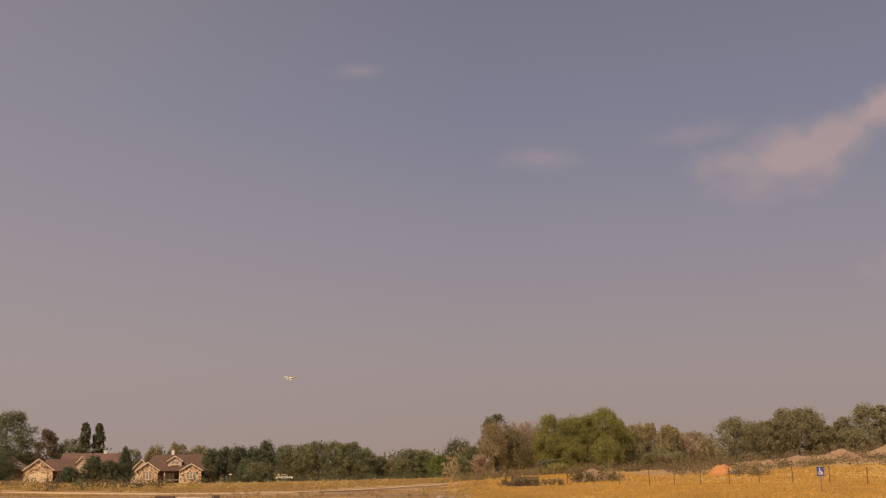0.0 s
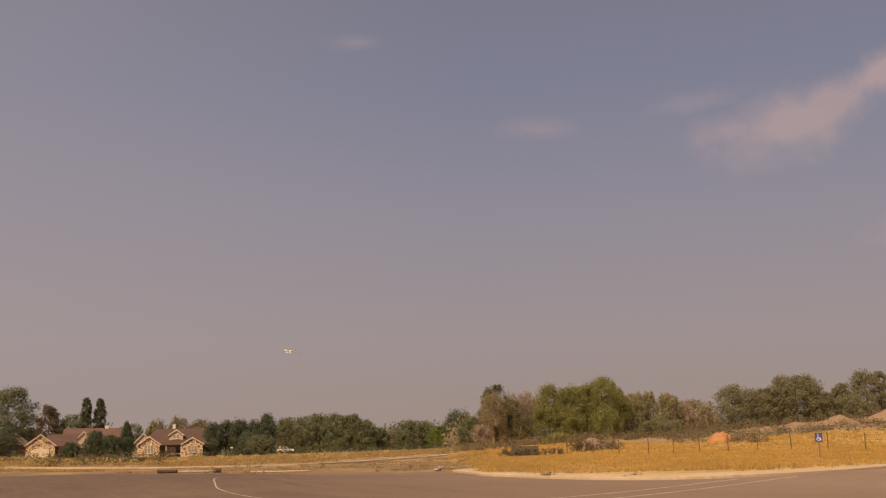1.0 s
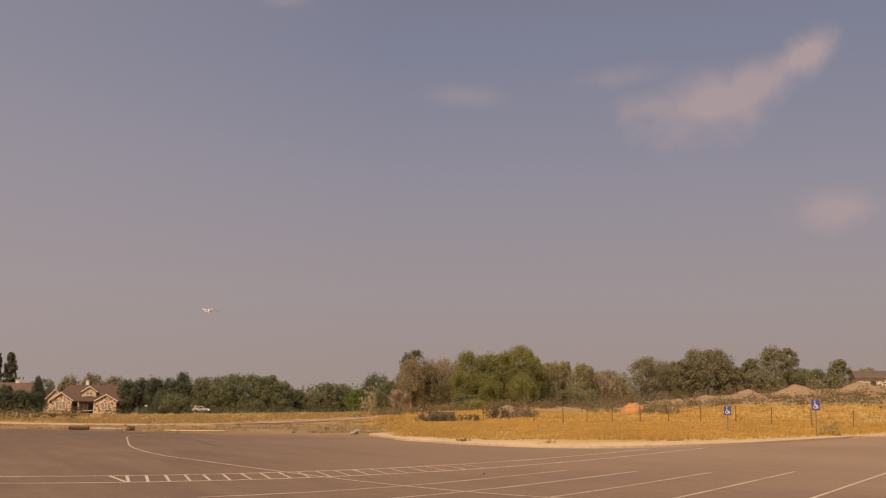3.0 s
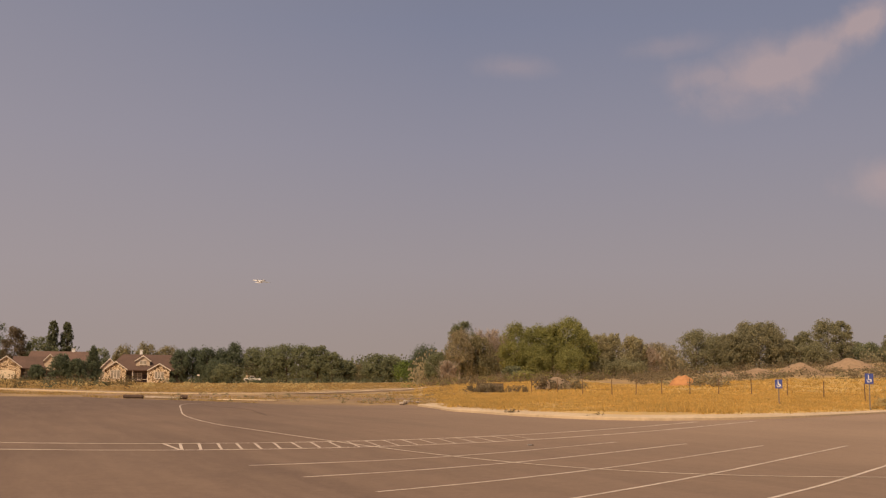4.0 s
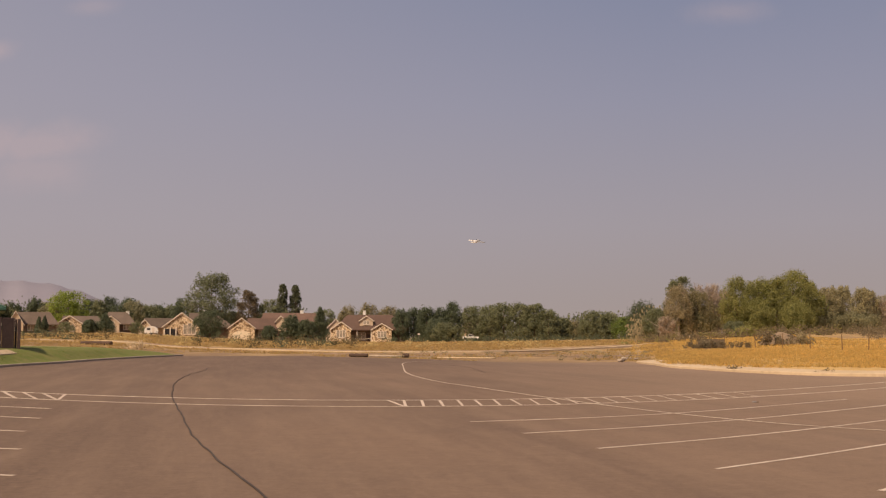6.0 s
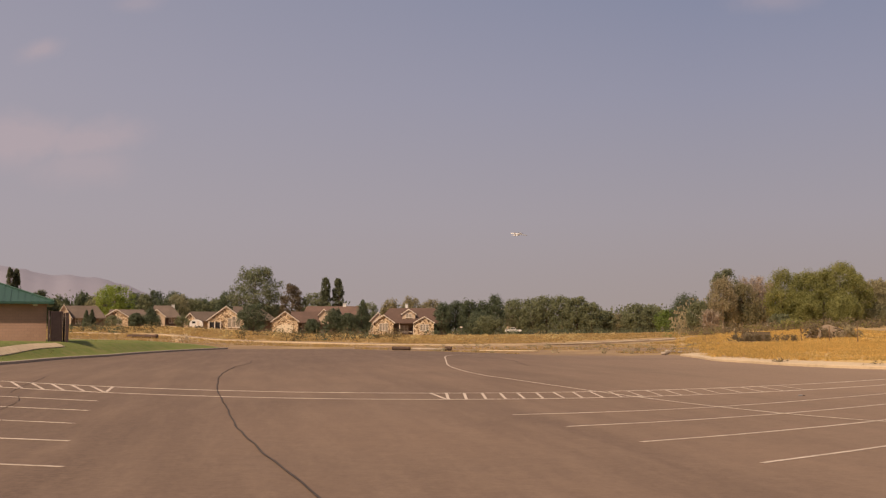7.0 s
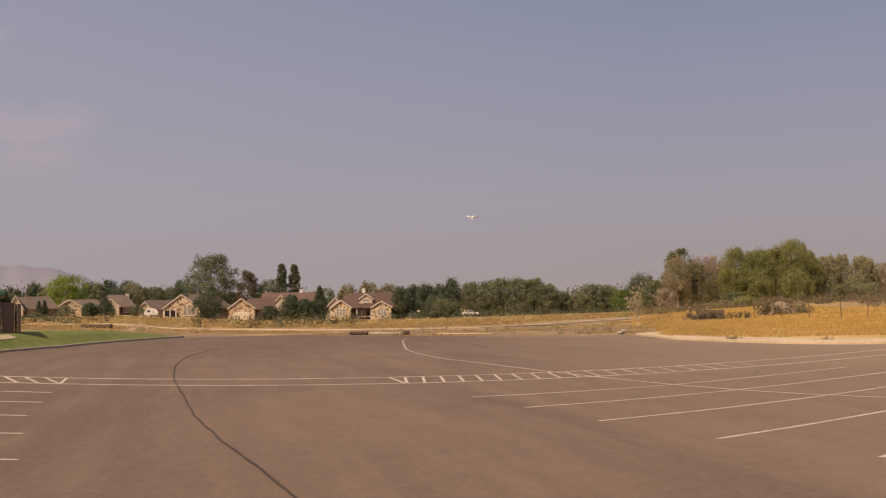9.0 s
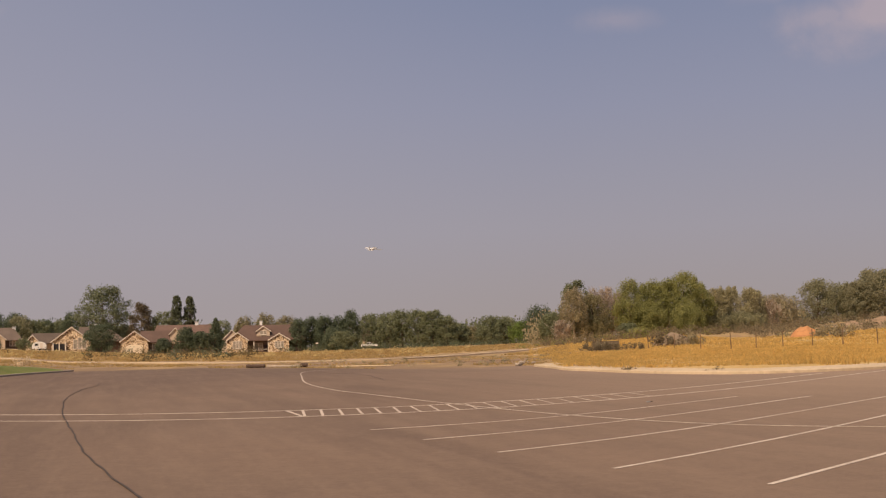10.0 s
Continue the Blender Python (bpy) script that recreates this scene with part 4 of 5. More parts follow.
def tree(style, x, y, top, width, label=""):
    global tree_count
    tree_count += 1
    rng = np.random.default_rng(100 + tree_count)
    profile, leaf, start, clumps, per, size, bark, name = STYLE[style]
    base = lie(x, y)
    h = top - base
    root = thing(name, pose(x, y, base), label or WORDS[style], "tree", "trees round the field")
    lo = h * start
    clumps = int(clumps * 1.9)
    tall = 1.7 if profile in ("column", "spire", "cone") else 1.3 if profile == "ragged" else 1.0
    width *= 1.32 if profile in ("column", "cone", "spire") else 1.30
    prof = np.array(PROFILE[profile])
    # lobes give the crown its uneven outline
    f = rng.uniform(0, 1, clumps) ** 0.85
    ang = rng.uniform(0, math.tau, clumps)
    rad = np.interp(f, np.linspace(0, 1, 5), prof) * width / 2 * rng.uniform(0.2, 1.0, clumps) ** 0.5
    lobe = 1 + 0.16 * np.sin(ang * 2 + rng.uniform(0, 6)) + 0.10 * np.sin(ang * 5 + f * 9)
    cr = np.clip(width * rng.uniform(0.075, 0.165, clumps), 0.3, 1.5)
    rad = np.maximum(rad * lobe - cr * 0.35, 0)
    zc = lo + cr * 0.4 + f * np.maximum(h - lo - cr * (0.2 + 0.65 * tall), 0.5)
    if profile in ("ragged", "broad", "round"):
        zc += rng.uniform(-0.05, 0.03, clumps) * h
        zc = np.minimum(zc, h - cr * 0.55)
    zc = np.maximum(zc, cr * 0.5)
    centres = np.stack([rad * np.cos(ang), rad * np.sin(ang), zc], 1)
    near = min(1.25, math.hypot(x, y) / 330)
    per = int(per * 1.25 / near ** 1.4)
    v = leaf_cloud(rng, centres, cr, per, size * near * (0.80 + 0.012 * width), np.array([0, 0, h * 0.4]), tall)
    quads_object("crown", v, LEAF[leaf], root)
    # trunk with a bend, and limbs up to a few clumps
    r0 = 0.018 * h + 0.06
    bm = bmesh.new()
    knee = (rng.uniform(-0.03, 0.03) * h, rng.uniform(-0.03, 0.03) * h, h * 0.45)
    rod((0, 0, -0.3), knee, r0, r0 * 0.6, 7, bm)
    rod(knee, (knee[0] * 1.4, knee[1] * 1.4, h * 0.88), r0 * 0.6, r0 * 0.15, 6, bm)
    part("trunk", bm, M[bark], root)
    pick = np.argsort(-np.linalg.norm(centres[:, :2], axis=1))[:6] if style not in ("dead", "tan") else np.arange(min(12, clumps))
    for k in pick:
        c = centres[k]
        s = h * rng.uniform(0.22, 0.5)
        s = min(s, c[2] * 0.8)
        t = s / (h * 0.45) if s < h * 0.45 else 1.0
        part("limb", rod((knee[0] * t, knee[1] * t, s), c, r0 * 0.38, r0 * 0.08, 5), M[bark], root)
    if style in ("dead", "tan"):
        # bare twigs standing out of the thin crown
        bm = bmesh.new()
        for k in range(110 if style == "dead" else 60):
            p = Vector(centres[rng.integers(clumps)])
            q = p + Vector((rng.normal() * 0.35, rng.normal() * 0.35, 1.0)) * rng.uniform(0.9, 2.2)
            q.z = min(q.z, h * 1.02)
            rod(p, q, 0.05, 0.015, 3, bm)
        tagged(part("twigs", bm, M[bark], root, "bare pale twigs"), kind="stuff")
    return root


tree("cottonwood", -130.5, 346.2, 22.8, 12.8)
tree("dark", -142.6, 352.2, 14.8, 7.8)
tree("russet", -117.6, 345.5, 17.1, 6.9)
tree("olive", -112.7, 352.4, 14.1, 8.8)
tree("poplar", -113.0, 368.2, 20.2, 2.9)
tree("poplar", -109.4, 371.1, 19.9, 3.1)
tree("bright", -166.8, 319.0, 15.9, 9.6)
tree("poplar", -225.7, 354.2, 24.3, 2.4)
tree("poplar", -225.0, 357.0, 24.1, 2.2)
tree("dark", -196.5, 325.2, 15.1, 5.4)
tree("dark", -193.6, 332.8, 13.7, 6.2)
tree("dark", -184.8, 332.0, 14.4, 6.1)
tree("olive", -187.2, 342.2, 13.4, 6.7)
tree("dark", -172.2, 344.3, 14.4, 6.3)
tree("dark", -164.5, 342.5, 15.2, 6.6)
tree("dark", -159.5, 347.1, 14.9, 7.4)
tree("olive", -150.8, 343.4, 12.3, 8.0)
tree("olive", -151.3, 357.3, 12.0, 6.8)
tree("round", -106.2, 280.6, 8.8, 6.5)
tree("round", -85.1, 285.6, 7.7, 5.3)
tree("round", -81.0, 284.7, 6.4, 4.4)
tree("conical", -78.3, 289.6, 10.0, 4.5)
tree("round", -90.1, 282.0, 4.8, 3.2)
tree("conical", -130.7, 270.0, 7.7, 4.9)
tree("round", -133.4, 266.5, 6.3, 3.1)
tree("conical", -145.1, 262.5, 7.0, 1.7)
tree("conical", -144.9, 265.0, 7.2, 1.7)
tree("sparse", -122.5, 271.1, 5.5, 3.7)
tree("sparse", -137.6, 262.1, 5.7, 3.7)
tree("olive", -97.4, 365.2, 11.6, 7.5)
tree("sage", -88.5, 364.4, 12.3, 7.5)
tree("sage", -80.9, 363.1, 13.1, 7.5)
tree("sage", -74.9, 368.5, 12.3, 8.3)
tree("dark", -61.0, 316.2, 9.8, 5.5)
tree("dark", -58.1, 320.8, 10.4, 5.9)
tree("dark", -53.5, 317.5, 10.6, 5.5)
tree("dark", -50.3, 322.1, 10.6, 5.6)
tree("dark", -46.3, 320.7, 12.2, 5.2)
tree("dark", -49.4, 308.1, 6.9, 6.3)
tree("olive", -46.1, 304.5, 5.7, 6.2)
tree("olive", -43.1, 342.3, 11.5, 7.6)
tree("olive", -37.3, 337.9, 11.7, 7.5)
tree("olive", -32.6, 333.4, 12.5, 7.8)
tree("olive", -27.6, 330.8, 12.3, 7.7)
tree("olive", -23.0, 329.2, 11.8, 7.3)
tree("olive", -18.7, 327.5, 10.1, 6.6)
tree("olive", -15.4, 334.6, 7.6, 5.7)
tree("sage", -11.9, 344.8, 6.7, 6.9)
tree("olive", -5.6, 330.0, 9.5, 7.3)
tree("olive", -0.9, 335.0, 9.2, 6.7)
tree("green", 4.0, 325.0, 7.7, 6.5)
tree("dark", 8.2, 299.9, 11.3, 7.8)
tree("olive", 12.3, 289.7, 8.3, 5.8)
tree("tan", 13.2, 224.6, 12.4, 6.0)
tree("olive", 13.6, 229.0, 14.0, 5.0)
tree("dead", 18.2, 231.3, 12.8, 5.8)
tree("dead", 22.0, 237.0, 10.9, 4.7)
tree("dead", 10.3, 214.8, 5.6, 3.2)
tree("leafy", 23.8, 216.7, 13.1, 6.4)
tree("leafy", 31.2, 219.5, 13.2, 6.0)
tree("leafy", 26.6, 215.0, 8.6, 6.0)
tree("leafy", 28.5, 221.0, 13.0, 6.2)
tree("leafy", 34.6, 218.3, 14.6, 7.8)
tree("olive", 22.6, 210.0, 4.6, 3.8)
tree("leafy", 34.0, 211.0, 8.0, 5.2)
tree("aspen", 41.9, 224.1, 11.6, 3.4)
tree("aspen", 44.0, 226.5, 11.9, 3.0)
tree("aspen", 46.2, 230.4, 12.0, 3.2)
tree("aspen", 48.4, 225.0, 11.4, 3.2)
tree("dead", 51.2, 230.4, 9.7, 3.5)
tree("tan", 57.0, 238.3, 10.3, 7.2)
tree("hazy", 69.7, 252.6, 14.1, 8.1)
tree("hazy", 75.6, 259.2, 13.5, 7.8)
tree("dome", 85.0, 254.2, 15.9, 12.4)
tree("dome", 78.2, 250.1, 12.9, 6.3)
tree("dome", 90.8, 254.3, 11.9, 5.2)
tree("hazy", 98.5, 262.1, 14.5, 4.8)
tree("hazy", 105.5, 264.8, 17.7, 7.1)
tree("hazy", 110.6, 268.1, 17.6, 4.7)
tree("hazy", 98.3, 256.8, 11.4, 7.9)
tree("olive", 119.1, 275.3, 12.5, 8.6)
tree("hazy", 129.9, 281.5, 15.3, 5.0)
tree("sage", 17.0, 227.3, 11.4, 6.2)
tree("dead", 21.0, 231.0, 12.6, 4.6)
tree("dead", 23.4, 234.0, 11.6, 4.2)
tree("olive", 9.4, 229.8, 7.6, 5.4)
tree("leafy", 38.6, 222.6, 12.2, 4.4)
tree("dead", 42.9, 229.0, 10.8, 3.6)
tree("aspen", 50.4, 227.0, 10.9, 3.2)
tree("dead", 53.2, 228.0, 9.0, 4.0)
tree("hazy", 16.5, 229.0, 7.4, 8.0)
tree("hazy", 28.0, 224.5, 7.8, 8.0)
tree("hazy", 41.0, 224.0, 6.8, 7.5)
tree("hazy", 47.5, 224.0, 6.4, 7.5)
# the even belt of trees behind the houses
belt = random.Random(5)
for k in range(19):
    a = math.radians(-31.4 + k * 1.02 + belt.uniform(-0.3, 0.3))
    d = 376 + belt.uniform(-6, 10)
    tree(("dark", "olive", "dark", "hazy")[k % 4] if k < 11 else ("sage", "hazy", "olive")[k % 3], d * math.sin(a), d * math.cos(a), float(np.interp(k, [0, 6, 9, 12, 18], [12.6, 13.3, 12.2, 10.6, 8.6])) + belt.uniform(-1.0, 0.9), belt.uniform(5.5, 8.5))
tree("olive", 124.4, 278.5, 11.5, 7.2)
tree("sage", 135.8, 278.7, 12.8, 7.3)


# ---- scrub and dry grass ----
def scatter(seed, count, az0, az1, d0, d1, keep=lambda x, y: True):
    rng = np.random.default_rng(seed)
    out = []
    while len(out) < count:
        a = rng.uniform(az0, az1)
        d = math.sqrt(rng.uniform(d0 * d0, d1 * d1))
        x, y, _ = polar(d, a, 0)
        if keep(x, y):
            out.append((x, y, lie(x, y)))
    return np.array(out), rng


def scrub(name, label, seed, count, az0, az1, d0, d1, lo, hi, mat, leaves=40, size=0.3, flat=0.6, keep=lambda x, y: True):
    p, rng = scatter(seed, count, az0, az1, d0, d1, keep)
    r = rng.uniform(lo, hi, count)
    c = p + np.stack([np.zeros(count), np.zeros(count), r * 0.45], 1)
    v = leaf_cloud(rng, c, r, leaves, size, np.array([0, 300.0, 0]))
    v[:, 2] = np.repeat(p[:, 2], leaves * 4) + (v[:, 2] - np.repeat(p[:, 2], leaves * 4)) * flat
    return tagged(quads_object(name, v, mat, None), label, "shrubs", kind="stuff")


def tufts(name, label, seed, count, az0, az1, d0, d1, tall, wide, mat, blades=5, keep=lambda x, y: True):
    p, rng = scatter(seed, count, az0, az1, d0, d1, keep)
    base = np.repeat(p, blades, axis=0)
    k = len(base)
    base = base + np.stack([rng.normal(size=k) * wide * 2.2, rng.normal(size=k) * wide * 2.2, np.full(k, -0.03)], 1)
    a = rng.uniform(0, math.tau, k)
    w = wide * rng.uniform(0.5, 1.2, k)
    side = np.stack([np.cos(a), np.sin(a), np.zeros(k)], 1) * w[:, None]
    patch = np.array([0.75 + 0.5 * noise.noise((q[0] * 0.15, q[1] * 0.1, 2)) for q in p])
    hgt = np.repeat(patch, blades) * tall * rng.uniform(0.5, 1.3, k)
    tip = base + np.stack([rng.normal(size=k) * tall * 0.35, rng.normal(size=k) * tall * 0.35, hgt], 1)
    v = np.stack([base - side, base + side, tip], 1).reshape(-1, 3)
    return tagged(quads_object(name, v, mat, None, 3), label, "grass", kind="stuff")


def patchy(x, y):
    """Weeds stand in patches, and not in the street."""
    return noise.noise((x * 0.05, y * 0.05, 7)) > 0.04 and off_road(x, y)


def off_road(x, y):
    return min((p.x - x) ** 2 + (p.y - y) ** 2 for p in street[::3]) > 64


def beyond_lot(x, y):
    az, d = math.degrees(math.atan2(x, y)), math.hypot(x, y)
    if az < -22:
        return d > lawn_edge(az) + 4 + 30 * ramp01((-21.5 - az) / 7)
    return d > float(np.interp(az, [-22, -17, -14, -8, -5, 1], [128, 112, 99, 86, 78, 78]))


tufts("dry_grass", "knee-high golden dry grass behind the kerb", 5, 26000, 2.2, 40, 57, 105, 0.24, 0.03, M["gold_blade"], 5,
      lambda x, y: math.hypot(x, y) > kerb_dist(math.degrees(math.atan2(x, y))) + 1.7)
tufts("dry_grass", "golden dry grass over the far field", 6, 14000, 1, 42, 100, 200, 0.28, 0.07, M["gold_blade"], 5, lambda x, y: math.hypot(x, y) < 152 or x < 30)
tufts("dry_grass", "pale dry grass on the waste ground", 7, 8000, -52, 3, 80, 150, 0.24, 0.05, M["straw_blade"], 5, lambda x, y: beyond_lot(x, y) and off_road(x, y) and noise.noise((x * 0.09, y * 0.14, 4)) > -0.02)
tufts("dry_grass", "pale dry grass before the houses", 8, 20000, -45, 3, 140, 296, 0.34, 0.11, M["straw_blade"], 5, off_road)
tufts("lawn_grass", "short green lawn blades", 9, 12000, -38, -22.3, 60, 112, 0.09, 0.03, M["lawn_blade"], 5,
      lambda x, y: not beyond_lot(x, y) and math.hypot(x, y) > lawn_edge(math.degrees(math.atan2(x, y))) + 0.6)

scrub("scrub", "brown-green weeds along the street", 11, 75, -36, -13, 158, 225, 0.6, 1.9, LEAF["weed"], 64, 0.26, 0.85, patchy)
scrub("scrub", "dark green weeds along the street", 26, 40, -34, -14, 160, 235, 0.6, 2.0, LEAF["dark"], 64, 0.26, 0.9, patchy)
scrub("scrub", "low straw weeds before the houses", 12, 220, -36, -2, 165, 268, 0.4, 1.2, LEAF["straw"], 40, 0.3, 0.6)
scrub("scrub", "green weeds before the houses", 13, 60, -33, -13, 215, 296, 0.6, 1.5, LEAF["weed"], 50, 0.26, 0.8, patchy)
scrub("scrub", "dry brush at the edge of the lot", 14, 60, -12, 2, 86, 125, 0.2, 0.5, LEAF["tan"], 30, 0.16, 0.55, lambda x, y: beyond_lot(x, y) and off_road(x, y))
scrub("scrub", "sagebrush on the earth bank", 15, 380, 12, 34, 150, 212, 0.6, 1.8, LEAF["brush"], 44, 0.26, 0.6)
scrub("scrub", "straw-coloured weeds on the earth bank", 25, 200, 13.5, 34, 140, 195, 0.4, 1.0, LEAF["sage"], 36, 0.26, 0.6)
# undergrowth whose dark brown also carries the shadow band under the grove
scrub("scrub", "brown undergrowth below the grove, darkened as its shade", 16, 160, 1.5, 15, 190, 216, 0.6, 1.9, LEAF["brush"], 56, 0.26, 0.8)
scrub("scrub", "green undergrowth below the grove", 17, 26, 0.5, 12, 192, 220, 0.7, 1.8, LEAF["leafy"], 46, 0.3, 0.7)
# dark bushes added where only shade lies under the trees
scrub("scrub", "low dark bushes added as the shade at the foot of the trees", 18, 120, -12, 2, 300, 325, 0.9, 2.0, LEAF["dark"], 46, 0.36, 0.8)
scrub("scrub", "low dusky brush below the far trees", 19, 130, 12, 32, 225, 262, 0.9, 2.2, LEAF["brush"], 46, 0.34, 0.8)


scrub("woods", "far olive-green woods behind the tree line", 21, 130, -13, 3, 352, 392, 2.6, 4.2, LEAF["olive"], 110, 0.6, 1.7)
scrub("woods", "far dark woods behind the houses", 22, 150, -40, -12, 392, 430, 3.0, 4.8, LEAF["dark"], 120, 0.65, 2.0)
scrub("woods", "dry woods behind the grove", 23, 70, 1, 14.5, 236, 262, 2.0, 3.4, LEAF["tan"], 100, 0.45, 1.7)
scrub("woods", "dark woods beyond the earth bank", 24, 130, 13, 34, 272, 320, 2.0, 3.2, LEAF["dome"], 110, 0.5, 1.25)


def shrub(x, y, r, leaf, label, seed, tall=0.8):
    rng = np.random.default_rng(seed)
    root = thing("shrub", pose(x, y, lie(x, y)), label, "shrub")
    k = 16
    c = rng.normal(size=(k, 3)) * np.array([0.45, 0.45, 0.28]) * r + np.array([0, 0, r * 0.5 * tall])
    c[:, 2] = np.maximum(c[:, 2], r * 0.2)
    quads_object("crown", leaf_cloud(rng, c, np.full(k, r * 0.33), 40, r * 0.14, np.zeros(3)), LEAF[leaf], root)
    for j in range(4):
        part("stem", rod((0, 0, -0.1), c[j], 0.03 * r, 0.01 * r, 5), M["bark"], root)


x, y, _ = polar(77.5, 24.35, 0)
shrub(x, y, 0.8, "straw", "dry brown tumbleweed beside the sign post", 31)
x, y, _ = polar(118, 7.9, 0)
shrub(x, y, 1.7, "brush", "grey-brown bush behind the fence", 32)
x, y, _ = polar(120, 9.2, 0)
shrub(x, y, 1.5, "tan", "low grey bush behind the fence", 33)
x, y, _ = polar(130, 15.5, 0)
shrub(x, y, 1.1, "tan", "low brown brush before the soil heap", 34, 0.5)
x, y, _ = polar(126, 16.3, 0)
shrub(x, y, 1.5, "tan", "dry low brush by the rubble", 35, 0.5)
x, y, _ = polar(118, 4.75, 0)
shrub(x, y, 0.9, "tan", "dry bush leaning on the windbreak cloth", 39)
x, y, _ = polar(58.0, 6.2, 0)
shrub(x, y, 0.45, "brush", "small dry weed on the kerb", 36, 0.6)
x, y, _ = polar(54.0, 10.4, 0)
shrub(x, y, 0.4, "brush", "small dry weed on the kerb", 37, 0.6)
x, y, _ = polar(112, -24.4, 0)
shrub(x, y, 0.85, "pale", "pale tumbleweed on the bare ground", 38, 0.7)


for a, d, r, seed in ((4.15, 117, 0.95, 51), (4.6, 116, 0.9, 52), (5.05, 115.5, 0.75, 53), (5.6, 114.5, 0.7, 54), (6.2, 113, 0.6, 55), (6.7, 111, 0.55, 56)):
    x, y, _ = polar(d, a, 0)
    shrub(x, y, r, "brush", "dusky brush grown into the fence", seed, 0.9)
x, y, _ = polar(200, 6.65, 0)
shrub(x, y, 2.4, "leafy", "bright green bush at the foot of the grove", 57, 0.9)


# ---- heaps of soil ----
def heap(x, y, w, h, mat, label, seed, depth=0.7, bulge=1.4):
    bm, rings, last = bmesh.new(), 12, None
    for i in range(rings + 1):
        r = i / rings
        ring = []
        for k in range(28):
            t = k * math.tau / 28
            wob = 1 + 0.22 * noise.noise((math.cos(t) * 1.5 + seed, math.sin(t) * 1.5, 0)) + 0.06 * noise.noise((math.cos(t) * 5, math.sin(t) * 5, seed))
            z = h * (1 - r ** bulge) * (1 + 0.14 * noise.noise((r * 3 * math.cos(t) + seed, r * 3 * math.sin(t), 4))) - 0.15 * r
            ring.append(bm.verts.new((r * w / 2 * wob * math.cos(t) + 1e-3 * math.cos(t), r * w / 2 * depth * wob * math.sin(t) + 1e-3 * math.sin(t), z)))
        if last:
            for k in range(28):
                bm.faces.new((last[k], last[(k + 1) % 28], ring[(k + 1) % 28], ring[k]))
        else:
            bm.faces.new(ring)
        last = ring
    ob = part("earth_mound", bm, mat, None, smooth=True)
    ob.matrix_basis = pose(x, y, lie(x, y) + 0.02)
    tagged(ob, label, "soil heap")


def heap_at(az, d, top, w, mat, label, seed, bulge=1.4):
    x, y, _ = polar(d, az, 0)
    heap(x, y, w, top - lie(x, y), mat, label, seed, 0.7, bulge)


heap_at(14.75, 138, 2.65, 3.9, M["red_dirt"], "heap of bright orange soil in the dry field", 1.0, 2.6)
heap_at(8.4, 124, 2.25, 4.6, M["grey_soil"], "grey-brown soil heap overgrown with dry weeds", 7.0, 2.0)
heap_at(22.8, 188, 6.0, 9.0, M["dirt"], "large tan earth heap on the bank", 2.0)
heap_at(25.7, 192, 6.5, 11.0, M["dirt"], "broad tan earth heap on the bank", 3.0)
heap_at(20.4, 185, 5.2, 7.5, M["dirt"], "low tan earth heap on the bank", 4.0)
heap_at(18.5, 180, 4.2, 8.0, M["dirt"], "low grassy earth heap on the bank", 5.0)
heap_at(16.9, 175, 3.6, 6.0, M["dirt"], "low grassy earth heap on the bank", 6.0)


def rubble(x, y, seed, label, spread=1.0):
    rng = np.random.default_rng(seed)
    root = thing("rubble_pile", pose(x, y, lie(x, y)), label, "rubble")
    for k in range(7):
        s = rng.uniform(0.15, 0.42) * spread
        bm = box(-s, s, -s * 0.7, s * 0.7, 0, s * 0.9, bevel=s * 0.15)
        c = part("chunk", bm, M["kerb"], root)
        c.matrix_basis = pose(rng.uniform(-1.2, 1.2) * spread, rng.uniform(-0.6, 0.6) * spread, rng.uniform(-0.05, 0.3), rng.uniform(-25, 25), rng.uniform(-25, 25), rng.uniform(0, 180))


rubble(*polar(132, 16.2, 0)[:2], 41, "small pile of pale broken concrete in the field")
rubble(*polar(79.5, 0.75, 0)[:2], 42, "broken kerb stones lying where the kerb ends", 0.55)


